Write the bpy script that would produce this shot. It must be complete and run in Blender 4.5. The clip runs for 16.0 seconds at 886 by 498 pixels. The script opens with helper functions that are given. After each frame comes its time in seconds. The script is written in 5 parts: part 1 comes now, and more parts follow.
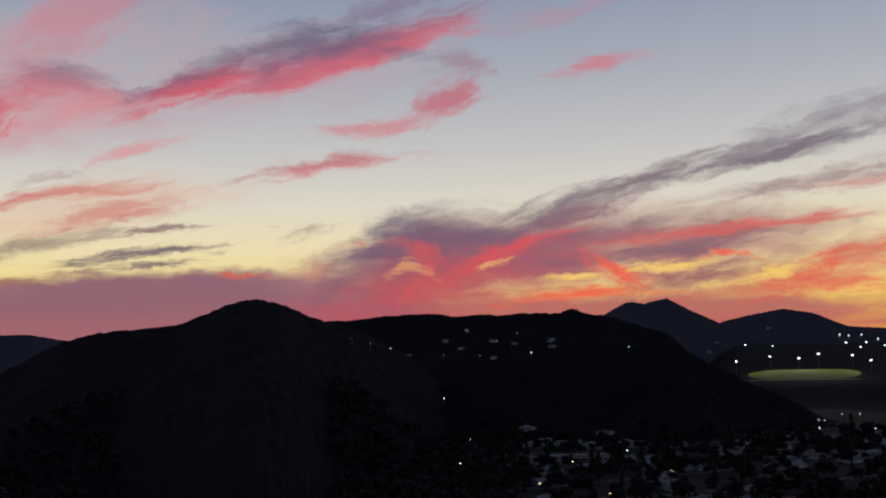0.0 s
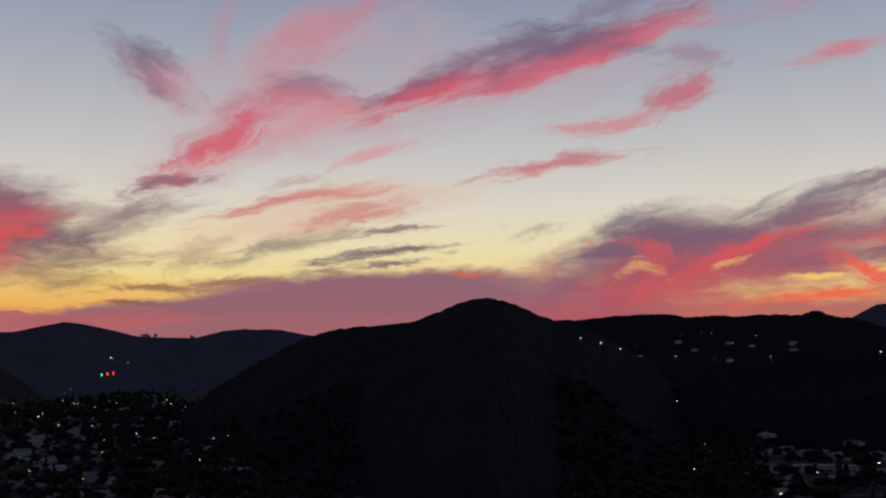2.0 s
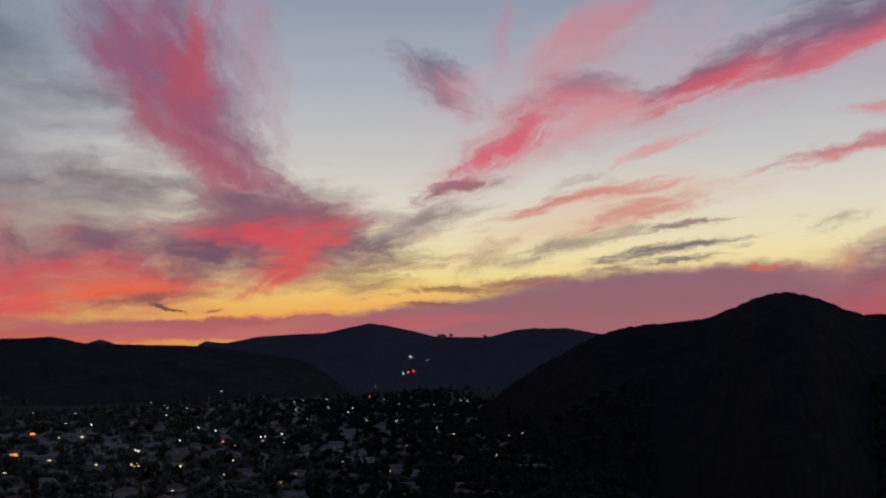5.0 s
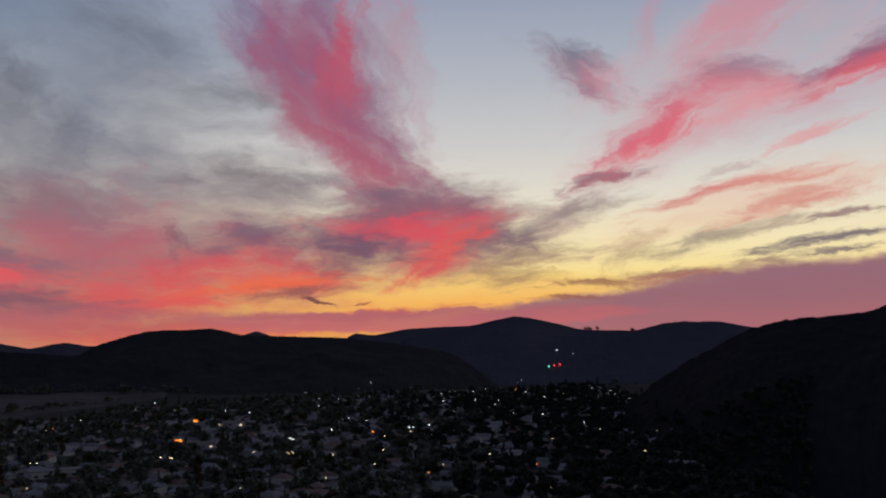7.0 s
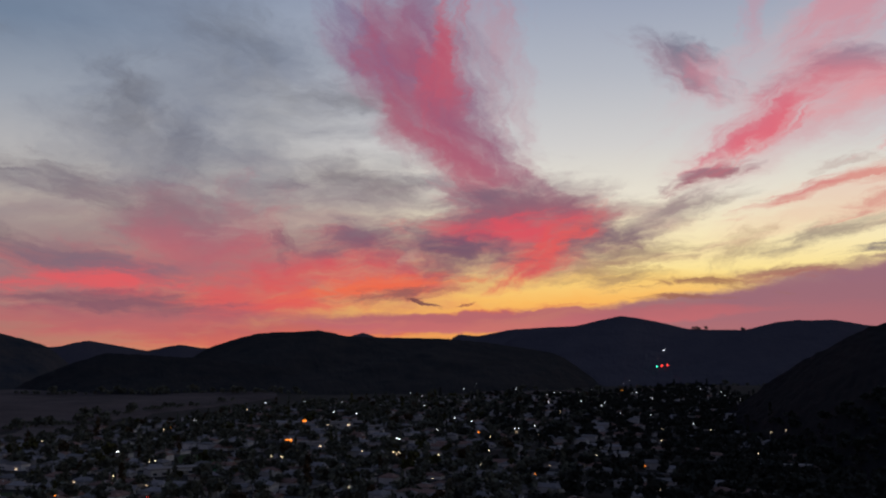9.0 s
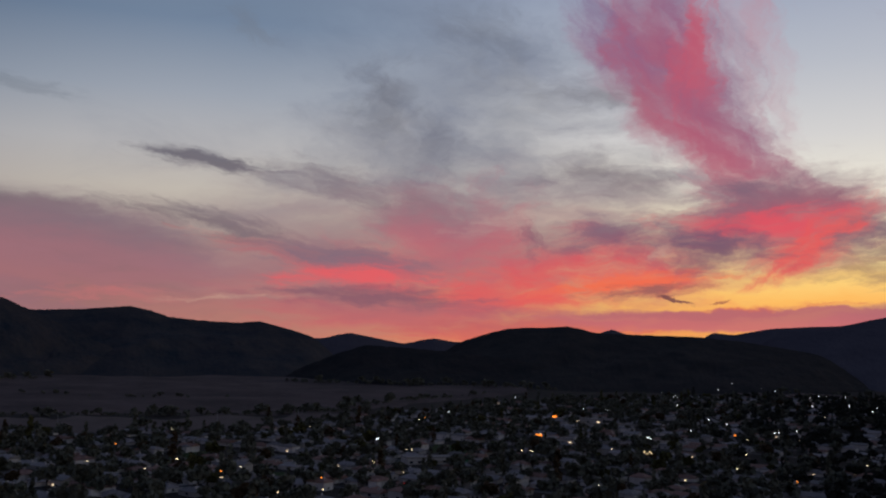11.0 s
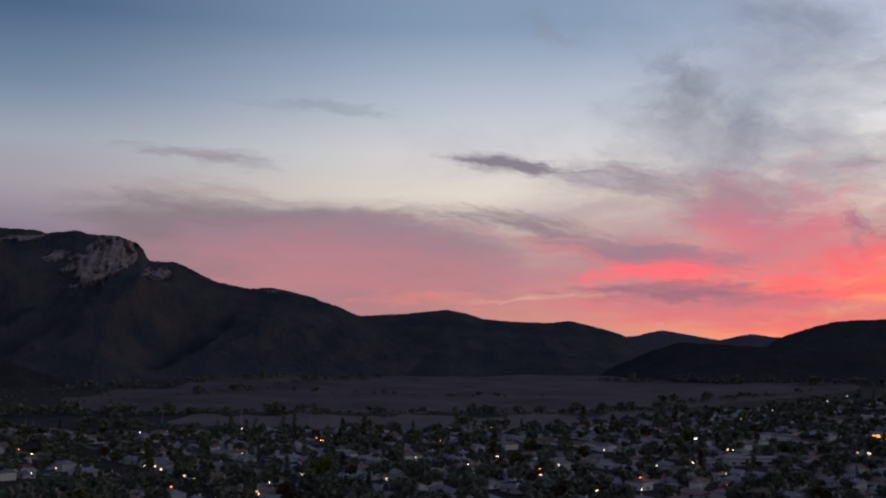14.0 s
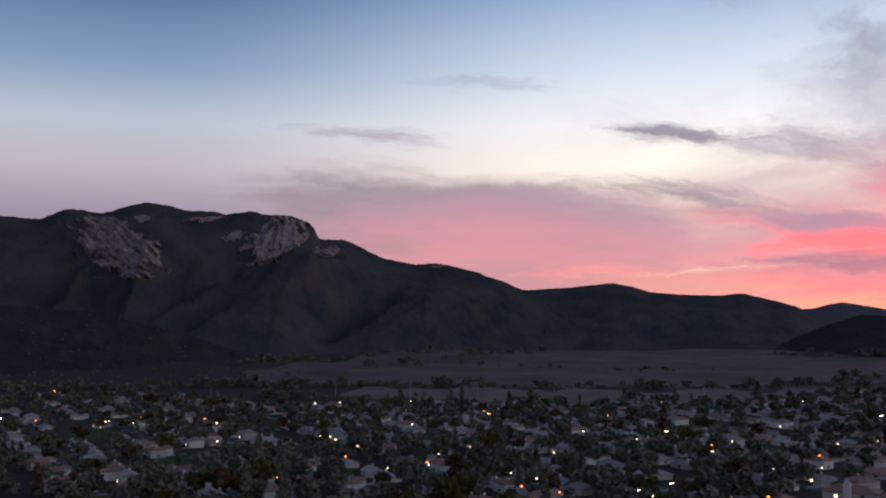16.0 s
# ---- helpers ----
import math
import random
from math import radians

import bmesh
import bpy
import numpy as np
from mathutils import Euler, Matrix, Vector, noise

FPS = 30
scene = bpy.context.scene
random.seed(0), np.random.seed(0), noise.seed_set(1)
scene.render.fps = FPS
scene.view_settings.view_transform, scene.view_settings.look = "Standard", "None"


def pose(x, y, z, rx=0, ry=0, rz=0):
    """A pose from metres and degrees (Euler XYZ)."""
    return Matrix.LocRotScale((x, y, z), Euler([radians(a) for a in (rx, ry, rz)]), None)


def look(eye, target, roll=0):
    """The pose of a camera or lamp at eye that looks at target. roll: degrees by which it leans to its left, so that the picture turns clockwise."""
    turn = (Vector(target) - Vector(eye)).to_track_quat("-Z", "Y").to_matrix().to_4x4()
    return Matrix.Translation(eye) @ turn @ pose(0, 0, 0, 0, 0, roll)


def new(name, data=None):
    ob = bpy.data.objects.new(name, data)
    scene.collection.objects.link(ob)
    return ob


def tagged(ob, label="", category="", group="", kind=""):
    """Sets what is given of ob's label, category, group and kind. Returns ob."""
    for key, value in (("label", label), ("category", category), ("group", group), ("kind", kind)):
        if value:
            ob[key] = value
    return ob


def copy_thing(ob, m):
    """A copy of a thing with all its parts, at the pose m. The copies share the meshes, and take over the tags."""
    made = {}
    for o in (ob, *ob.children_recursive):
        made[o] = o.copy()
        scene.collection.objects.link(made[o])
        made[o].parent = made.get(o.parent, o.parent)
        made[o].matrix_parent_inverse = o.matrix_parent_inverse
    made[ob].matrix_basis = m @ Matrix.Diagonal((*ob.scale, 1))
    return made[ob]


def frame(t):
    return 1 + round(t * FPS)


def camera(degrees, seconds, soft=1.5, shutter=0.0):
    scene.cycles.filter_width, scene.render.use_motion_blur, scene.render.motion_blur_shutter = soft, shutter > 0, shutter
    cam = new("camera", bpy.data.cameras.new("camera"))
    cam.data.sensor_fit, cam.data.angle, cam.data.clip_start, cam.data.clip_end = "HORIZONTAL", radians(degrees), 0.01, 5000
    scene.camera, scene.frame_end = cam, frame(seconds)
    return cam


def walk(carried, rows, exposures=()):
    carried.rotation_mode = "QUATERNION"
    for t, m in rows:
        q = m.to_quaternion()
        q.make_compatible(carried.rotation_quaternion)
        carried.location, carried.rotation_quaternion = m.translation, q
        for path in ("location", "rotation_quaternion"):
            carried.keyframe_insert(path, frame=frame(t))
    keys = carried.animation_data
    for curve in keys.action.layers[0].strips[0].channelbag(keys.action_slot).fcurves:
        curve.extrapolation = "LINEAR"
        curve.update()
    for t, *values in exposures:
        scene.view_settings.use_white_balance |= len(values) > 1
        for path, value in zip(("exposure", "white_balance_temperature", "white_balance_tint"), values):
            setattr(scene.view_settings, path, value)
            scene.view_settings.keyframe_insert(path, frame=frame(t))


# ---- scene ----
EYE = (0.0, 0.0, 100.0)


def compass(az, dist, z=0.0):
    """A place by its heading (degrees to the left of +y), its distance from the drone and its height."""
    return Vector((-math.sin(radians(az)) * dist, math.cos(radians(az)) * dist, z))


def aim(az, el, roll):
    way = compass(az, math.cos(radians(el)), math.sin(radians(el)))
    return look(EYE, Vector(EYE) + way, roll)


# the drone hovers and turns to its left
cam = camera(48.54, 16.0, soft=2.1)
PATH = [
    (0, aim(-0.14, 6.45, -1.26)),
    (0.5, aim(3.02, 6.67, -1.15)),
    (1, aim(7.16, 6.69, -0.71)),
    (1.5, aim(9.76, 6.65, -0.35)),
    (2, aim(13.24, 6.54, 0.02)),
    (2.5, aim(15.58, 6.40, -0.59)),
    (3, aim(18.38, 6.35, -1.09)),
    (3.5, aim(20.41, 6.30, -1.24)),
    (4, aim(22.97, 6.38, -1.18)),
    (4.5, aim(26.45, 6.52, -0.70)),
    (5, aim(29.94, 6.46, -0.13)),
    (5.2, aim(30.93, 6.42, 0.09)),
    (7.3, aim(39.28, 5.79, 0.06)),
    (7.5, aim(39.69, 5.49, -0.12)),
    (8, aim(40.46, 5.24, -0.49)),
    (8.2, aim(41.39, 5.46, -0.52)),
    (10.3, aim(50.72, 5.65, 1.03)),
    (10.5, aim(52.60, 5.62, 1.03)),
    (11, aim(58.94, 5.67, 1.29)),
    (11.5, aim(61.95, 5.90, 0.78)),
    (12, aim(63.71, 5.97, 0.44)),
    (12.5, aim(65.93, 5.84, 0.13)),
    (13, aim(68.67, 5.71, -0.20)),
    (13.5, aim(71.72, 5.71, -0.12)),
    (14, aim(76.75, 5.39, 0.12)),
    (14.5, aim(79.78, 5.09, -0.17)),
    (15, aim(82.48, 4.73, -0.30)),
    (15.5, aim(84.76, 4.34, -0.14)),
    (16, aim(86.28, 3.90, -0.19)),
]
EXPOSURES = [(0, -0.1), (3.5, -0.14), (5, -0.1), (7.5, 0.02), (11, 0.12), (12.5, 0.26), (13.5, 0.47), (14.5, 0.8), (15, 0.9), (16, 1.2)]
walk(cam, PATH, EXPOSURES)


# ---- sky ----
def lin(r, g, b):
    return tuple((c / 12.92 if c <= 0.04045 else ((c + 0.055) / 1.055) ** 2.4) for c in (r / 255, g / 255, b / 255)) + (1.0,)


world = bpy.data.worlds.new("dusk_sky")
scene.world = world
world.use_nodes = True
world.cycles.sampling_method, world.cycles.sample_map_resolution = "MANUAL", 512
sky = world.node_tree
sky.nodes.clear()


def snode(kind, **values):
    n = sky.nodes.new(kind)
    for key, value in values.items():
        setattr(n, key, value)
    return n


def wire(a, b):
    sky.links.new(a, b)


def smath(op, a, b=None, c=None, clamp=False):
    n = snode("ShaderNodeMath", operation=op, use_clamp=clamp)
    for i, v in enumerate((a, b, c)):
        if v is None:
            continue
        if isinstance(v, (int, float)):
            n.inputs[i].default_value = v
        else:
            wire(v, n.inputs[i])
    return n.outputs[0]


def smooth(value, low, high):
    n = snode("ShaderNodeMapRange", interpolation_type="SMOOTHSTEP")
    wire(value, n.inputs[0])
    n.inputs[1].default_value, n.inputs[2].default_value = low, high
    return n.outputs[0]


def blend(fac, a, b):
    n = snode("ShaderNodeMix", data_type="RGBA")
    if isinstance(fac, (int, float)):
        n.inputs[0].default_value = fac
    else:
        wire(fac, n.inputs[0])
    for i, v in ((6, a), (7, b)):
        if isinstance(v, tuple):
            n.inputs[i].default_value = v
        else:
            wire(v, n.inputs[i])
    return n.outputs[2]


def ramp(value, stops):
    n = snode("ShaderNodeValToRGB")
    wire(value, n.inputs[0])
    e = n.color_ramp.elements
    while len(e) < len(stops):
        e.new(0.5)
    for i, (at, colour) in enumerate(stops):
        e[i].position = at / 45.0
        e[i].color = colour
    return n.outputs[0]


def streaks(vector, sx, sy, turn, detail, rough):
    m = snode("ShaderNodeMapping", vector_type="POINT")
    wire(vector, m.inputs[0])
    m.inputs[2].default_value = (0, 0, radians(turn))
    m.inputs[3].default_value = (sx, sy, 1)
    n = snode("ShaderNodeTexNoise", noise_dimensions="2D")
    wire(m.outputs[0], n.inputs["Vector"])
    n.inputs["Scale"].default_value, n.inputs["Detail"].default_value, n.inputs["Roughness"].default_value = 1.0, detail, rough
    return n


coord = snode("ShaderNodeTexCoord")
split = snode("ShaderNodeSeparateXYZ")
wire(coord.outputs["Generated"], split.inputs[0])
azimuth = smath("MULTIPLY", smath("ARCTAN2", smath("MULTIPLY", split.outputs[0], -1.0), split.outputs[1]), 180 / math.pi)
height = smath("MULTIPLY", smath("ARCSINE", split.outputs[2]), 180 / math.pi)
plane = snode("ShaderNodeCombineXYZ")
wire(azimuth, plane.inputs[0])
wire(height, plane.inputs[1])
up = smath("MULTIPLY", height, 1 / 45.0)
sunset = ramp(up, [(0, lin(222, 140, 88)), (1.6, lin(238, 166, 82)), (3.0, lin(246, 201, 106)), (4.6, lin(248, 222, 146)), (6.5, lin(244, 228, 182)),
                   (9.0, lin(228, 221, 205)), (12.0, lin(205, 203, 202)), (16.0, lin(177, 181, 191)), (21.0, lin(146, 156, 178)), (45.0, lin(66, 76, 104))])
away = ramp(up, [(0, lin(192, 118, 102)), (2.0, lin(172, 118, 114)), (4.0, lin(158, 124, 124)), (6.0, lin(164, 146, 140)), (8.5, lin(186, 178, 168)), (11.0, lin(176, 174, 175)),
                 (14.0, lin(150, 157, 169)), (18.0, lin(110, 127, 150)), (45.0, lin(48, 60, 84))])
south = ramp(up, [(0, lin(98, 84, 98)), (4.0, lin(102, 90, 106)), (6.0, lin(112, 102, 117)), (8.5, lin(132, 126, 134)), (11.0, lin(128, 134, 145)), (14.0, lin(92, 109, 131)), (18.0, lin(58, 80, 107)), (45.0, lin(46, 57, 80))])
side = smath("MAXIMUM", smooth(azimuth, 44.0, 72.0), smooth(azimuth, -24.0, -70.0))
farther = smooth(azimuth, 72.0, 104.0)
behind = smath("MAXIMUM", smooth(azimuth, 108.0, 160.0), smooth(azimuth, -60.0, -140.0))
east = ramp(up, [(0, lin(88, 84, 100)), (8.0, lin(104, 100, 118)), (20.0, lin(94, 98, 122)), (45.0, lin(64, 74, 104))])
clear = blend(behind, blend(farther, blend(side, sunset, away), south), east)

# the wind's slow bends and the fine fraying of all cloud edges
drift = streaks(plane.outputs[0], 0.3, 0.55, 0, 5, 0.6)
fray = streaks(plane.outputs[0], 1.5, 2.6, 8, 4, 0.6)
shift = snode("ShaderNodeVectorMath", operation="MULTIPLY_ADD")
wire(drift.outputs["Color"], shift.inputs[0])
shift.inputs[1].default_value, shift.inputs[2].default_value = (1.7, 0.7, 0), (-0.85, -0.35, 0)
finer = snode("ShaderNodeVectorMath", operation="MULTIPLY_ADD")
wire(fray.outputs["Color"], finer.inputs[0])
finer.inputs[1].default_value, finer.inputs[2].default_value = (0.6, 0.22, 0), (-0.3, -0.11, 0)
swept = snode("ShaderNodeVectorMath", operation="ADD")
wire(shift.outputs[0], swept.inputs[0])
wire(finer.outputs[0], swept.inputs[1])
bent = snode("ShaderNodeVectorMath", operation="ADD")
wire(plane.outputs[0], bent.inputs[0])
wire(swept.outputs[0], bent.inputs[1])
CLOUDS = []


def cloud(az, el, long, wide, lean, bow, under, upper, cover, ragged):
    """One streak of cloud: its middle, half length and half width in degrees of the sky, its lean and bow,
    the colours of its underside and its upper side, how much of the sky it covers and how frayed it is."""
    CLOUDS.append((az, el, long, wide, lean, bow, under, upper, cover, ragged, len(CLOUDS) * 7.31))


# high veils and smoke-grey puffs of the south-west
cloud(60.2, 11.66, 6.38, 4.70, 22, -0.06, (109, 108, 124), (99, 106, 127), 0.55, 2.0)
cloud(50.2, 14.41, 6.06, 2.23, -4, -0.05, (119, 117, 130), (119, 117, 130), 0.45, 2.2)
cloud(55.4, 16.96, 4.72, 2.97, -2, -0.45, (106, 111, 131), (106, 111, 131), 0.40, 2.2)
cloud(50.6, 9.89, 8.49, 2.48, 0, -0.17, (124, 110, 120), (117, 114, 126), 0.60, 2.0)
cloud(43.4, 9.47, 3.25, 1.29, 23, 0.02, (105, 91, 112), (105, 91, 112), 0.60, 1.8)
cloud(60.2, 7.56, 5.73, 2.48, 9, 0.04, (153, 111, 122), (120, 104, 122), 0.60, 1.8)
cloud(62.9, 14.35, 2.49, 2.08, -27, -0.10, (108, 106, 113), (108, 106, 113), 0.50, 2.0)
cloud(59.7, 11.39, 2.51, 1.78, -37, -0.07, (104, 101, 109), (104, 101, 109), 0.55, 2.0)
cloud(57.0, 18.00, 3.19, 2.38, 30, -0.06, (104, 106, 115), (104, 106, 115), 0.50, 2.0)
cloud(49.9, 14.62, 4.67, 0.79, 4, -0.23, (113, 111, 117), (113, 111, 117), 0.50, 2.2)
cloud(49.6, 9.60, 5.16, 1.29, 3, 0.39, (111, 101, 107), (111, 101, 107), 0.60, 1.8)
cloud(89.2, 10.24, 2.89, 0.69, 3, 0.17, (114, 114, 122), (114, 114, 122), 0.40, 1.5)
cloud(83.6, 13.38, 5.14, 0.59, 3, 0.27, (103, 110, 121), (103, 110, 121), 0.35, 1.5)
cloud(70.2, 17.98, 2.07, 0.89, 38, -0.37, (109, 114, 124), (109, 114, 124), 0.30, 1.6)
cloud(91.2, 10.73, 5.35, 0.45, 3, -0.29, (112, 103, 110), (112, 103, 110), 0.50, 1.6)
cloud(90.5, 8.47, 5.35, 0.69, 4, 0.01, (133, 117, 118), (133, 117, 118), 0.45, 1.8)
cloud(62.4, 13.99, 2.35, 1.98, 33, -0.31, (93, 92, 95), (93, 92, 95), 0.40, 2.0)
# mauve bank low in the south-west
cloud(85.5, 6.50, 14.53, 1.88, 4, -0.04, (108, 92, 98), (106, 96, 102), 0.75, 1.0)
cloud(85.1, 5.22, 14.10, 2.28, 3, 0.07, (125, 98, 104), (106, 94, 102), 0.75, 0.9)
cloud(81.3, 3.37, 11.69, 1.98, 3, 0.08, (137, 100, 102), (126, 97, 102), 0.70, 1.0)
cloud(75.0, 1.68, 10.56, 1.19, 3, 0.19, (143, 106, 102), (143, 106, 102), 0.60, 1.2)
cloud(82.4, 4.84, 13.32, 2.28, 2, 0.48, (155, 106, 115), (126, 106, 117), 0.85, 1.0)
cloud(81.3, 3.56, 12.73, 1.58, 1, 0.22, (164, 107, 113), (151, 107, 116), 0.70, 1.2)
cloud(84.8, 2.06, 8.45, 1.29, 2, 0.10, (142, 103, 113), (142, 103, 113), 0.60, 1.2)
cloud(77.5, 2.35, 5.11, 0.59, 0, 0.25, (180, 109, 110), (180, 109, 110), 0.80, 1.6)
cloud(63.5, 1.82, 14.74, 1.49, -0, -0.06, (180, 122, 107), (172, 114, 111), 0.75, 1.0)
cloud(69.6, 2.49, 5.89, 0.20, -2, 0.42, (186, 145, 131), (186, 145, 131), 0.70, 1.4)
# rose clouds round the long grey streamers
cloud(60.1, 6.51, 4.01, 2.38, 12, 0.28, (170, 102, 108), (140, 103, 111), 0.80, 1.6)
cloud(66.1, 4.27, 8.70, 1.98, 4, -0.22, (166, 112, 111), (149, 112, 115), 0.60, 1.6)
cloud(65.9, 4.86, 7.41, 0.74, 9, -0.11, (182, 103, 105), (182, 103, 105), 0.90, 1.5)
cloud(72.0, 6.22, 7.24, 0.94, 12, 0.69, (107, 96, 104), (107, 96, 104), 0.85, 1.6)
cloud(64.3, 4.90, 5.79, 0.84, 8, 0.21, (117, 96, 103), (117, 96, 103), 0.85, 1.5)
cloud(72.6, 10.13, 5.08, 0.59, 7, 0.13, (98, 92, 101), (98, 92, 101), 0.90, 1.2)
cloud(65.2, 9.04, 5.08, 1.24, 11, 0.12, (116, 102, 109), (116, 102, 109), 0.75, 1.7)
cloud(80.0, 7.01, 4.50, 0.54, 2, 0.21, (128, 108, 116), (128, 108, 116), 0.60, 1.6)
cloud(63.1, 2.90, 5.90, 0.59, 1, 0.47, (125, 95, 102), (125, 95, 102), 0.85, 1.5)
cloud(54.7, 3.51, 4.96, 1.29, -4, -0.10, (187, 113, 104), (187, 113, 104), 0.70, 1.7)
cloud(50.7, 7.28, 3.90, 0.69, -1, 0.88, (189, 170, 158), (189, 170, 158), 0.60, 2.0)
cloud(58.2, 4.61, 3.50, 0.40, -1, 0.63, (187, 159, 148), (187, 159, 148), 0.50, 2.0)
cloud(54.9, 14.12, 5.08, 2.97, 24, -0.18, (158, 157, 158), (158, 157, 158), 0.45, 2.0)
cloud(62.1, 10.77, 4.29, 1.98, 22, 0.62, (154, 151, 153), (154, 151, 153), 0.40, 2.0)
# amber air and mauve haze behind the crimson mass
cloud(40.0, 3.43, 15.08, 1.49, -2, -0.11, (245, 172, 88), (243, 198, 114), 0.75, 0.7)
cloud(57.2, 4.74, 19.19, 5.20, -3, 0.23, (161, 100, 111), (133, 107, 122), 0.58, 1.5)
cloud(56.7, 8.77, 16.22, 3.96, -3, 0.23, (132, 118, 128), (119, 119, 133), 0.40, 2.0)
cloud(59.8, 13.81, 14.31, 6.44, -4, 0.14, (110, 115, 133), (97, 108, 130), 0.40, 2.0)
cloud(62.0, 5.58, 15.20, 3.71, 4, 0.08, (164, 120, 120), (147, 126, 128), 0.35, 1.7)
# crimson mass
cloud(55.9, 4.32, 15.18, 3.17, -1, 0.14, (193, 88, 98), (145, 98, 114), 0.66, 1.5)
cloud(59.9, 6.18, 4.77, 2.57, 14, 0.15, (198, 96, 106), (149, 105, 119), 0.65, 1.9)
cloud(55.9, 6.49, 3.00, 3.07, -24, -0.02, (203, 90, 101), (162, 98, 114), 0.70, 1.9)
cloud(49.4, 4.05, 6.94, 2.28, -1, 0.43, (225, 83, 83), (191, 84, 98), 0.94, 1.6)
cloud(55.0, 3.07, 5.56, 1.58, -5, -0.14, (220, 87, 87), (220, 87, 87), 0.85, 1.5)
cloud(64.0, 3.65, 5.98, 0.84, 1, 0.57, (221, 91, 96), (221, 91, 96), 0.90, 1.5)
cloud(47.8, 3.81, 6.27, 0.64, -7, 0.18, (233, 105, 75), (233, 105, 75), 0.90, 1.4)
cloud(61.1, 1.85, 10.60, 1.19, -0, -0.16, (194, 99, 101), (167, 96, 105), 0.80, 1.2)
cloud(52.6, 1.24, 11.21, 0.79, -3, -0.09, (212, 99, 87), (184, 95, 97), 0.85, 1.0)
cloud(43.4, 2.22, 7.68, 0.40, -4, -0.29, (206, 93, 83), (206, 93, 83), 0.85, 1.3)
cloud(49.3, 1.75, 3.28, 0.12, -0, 0.14, (237, 157, 95), (237, 157, 95), 0.80, 1.0)
cloud(49.3, 6.49, 4.37, 1.24, -2, 0.18, (121, 88, 107), (118, 95, 114), 0.85, 1.6)
cloud(54.0, 6.36, 1.49, 0.74, 63, 0.17, (132, 84, 103), (132, 84, 103), 0.65, 1.6)
cloud(64.9, 4.73, 6.28, 0.84, 6, 0.42, (124, 103, 117), (124, 103, 117), 0.80, 1.6)
cloud(63.2, 2.69, 7.53, 0.69, 1, 0.17, (130, 88, 102), (130, 88, 102), 0.85, 1.5)
cloud(47.0, 3.51, 4.12, 0.50, -6, -0.12, (142, 88, 88), (142, 88, 88), 0.85, 1.6)
cloud(46.4, 5.98, 1.39, 0.50, -36, -0.45, (198, 168, 149), (198, 168, 149), 0.70, 1.6)
cloud(52.9, 7.32, 6.08, 0.69, -5, 0.56, (183, 157, 150), (183, 157, 150), 0.50, 2.0)
# tall rose pillar and its foot
cloud(40.7, 16.57, 5.72, 2.38, 84, -0.35, (183, 127, 141), (183, 127, 141), 0.50, 1.8)
cloud(45.2, 15.68, 8.13, 4.70, 54, -0.11, (151, 93, 117), (126, 97, 126), 0.70, 1.1)
cloud(48.5, 17.57, 5.25, 2.18, 41, -0.14, (131, 92, 127), (117, 94, 131), 0.75, 1.6)
cloud(45.5, 16.36, 6.45, 3.56, 64, -0.09, (166, 82, 106), (140, 87, 120), 0.85, 1.6)
cloud(43.7, 16.74, 5.49, 1.49, -88, 0.68, (188, 81, 102), (188, 81, 102), 0.75, 1.5)
cloud(41.7, 11.39, 5.94, 2.48, 33, -0.36, (179, 86, 107), (152, 91, 117), 0.90, 1.4)
cloud(40.1, 6.60, 10.09, 2.77, -2, 0.05, (161, 87, 101), (120, 97, 113), 0.85, 1.1)
cloud(39.6, 7.77, 7.59, 2.08, -6, 0.30, (166, 85, 103), (122, 97, 114), 0.90, 1.5)
cloud(40.7, 7.47, 5.79, 1.19, -4, -0.42, (217, 81, 94), (217, 81, 94), 0.90, 1.4)
cloud(38.3, 6.14, 4.23, 1.29, -32, -0.26, (222, 87, 87), (222, 87, 87), 0.90, 1.3)
cloud(43.2, 5.69, 3.96, 1.58, 2, 0.06, (122, 84, 100), (106, 83, 106), 0.92, 1.4)
cloud(34.7, 6.12, 3.48, 1.19, -8, 0.26, (128, 95, 104), (118, 97, 111), 0.90, 1.6)
cloud(31.2, 7.70, 4.66, 1.09, -15, 0.35, (137, 116, 117), (137, 116, 117), 0.65, 2.0)
cloud(34.4, 5.01, 4.36, 0.50, -8, 0.45, (153, 119, 105), (153, 119, 105), 0.75, 2.0)
cloud(34.5, 4.32, 2.59, 0.50, -9, -0.38, (162, 129, 101), (162, 129, 101), 0.70, 1.8)
cloud(45.6, 2.98, 1.14, 0.11, 15, 0.59, (114, 72, 73), (114, 72, 73), 0.90, 0.5)
cloud(43.1, 2.77, 0.56, 0.10, -10, -0.16, (160, 99, 76), (160, 99, 76), 0.80, 0.5)
# low bank that runs to the north-west
cloud(12.3, 2.96, 13.61, 2.08, 1, 0.25, (165, 103, 113), (150, 105, 118), 0.96, 0.3)
cloud(16.1, 2.49, 16.02, 2.38, -0, 0.20, (164, 103, 112), (149, 105, 118), 0.95, 0.3)
cloud(25.1, 2.28, 14.38, 1.49, -3, 0.15, (167, 106, 113), (152, 105, 116), 0.95, 0.3)
cloud(40.0, 2.09, 15.04, 0.74, -2, -0.29, (193, 105, 109), (174, 101, 108), 0.90, 0.4)
cloud(25.2, 4.32, 4.24, 0.45, -4, 0.43, (164, 97, 94), (147, 99, 95), 0.80, 1.3)
cloud(29.7, 3.82, 3.91, 0.35, 1, 0.93, (150, 104, 84), (150, 104, 84), 0.85, 1.5)
cloud(30.9, 3.15, 2.67, 0.15, 1, 0.63, (150, 96, 82), (150, 96, 82), 0.80, 1.2)
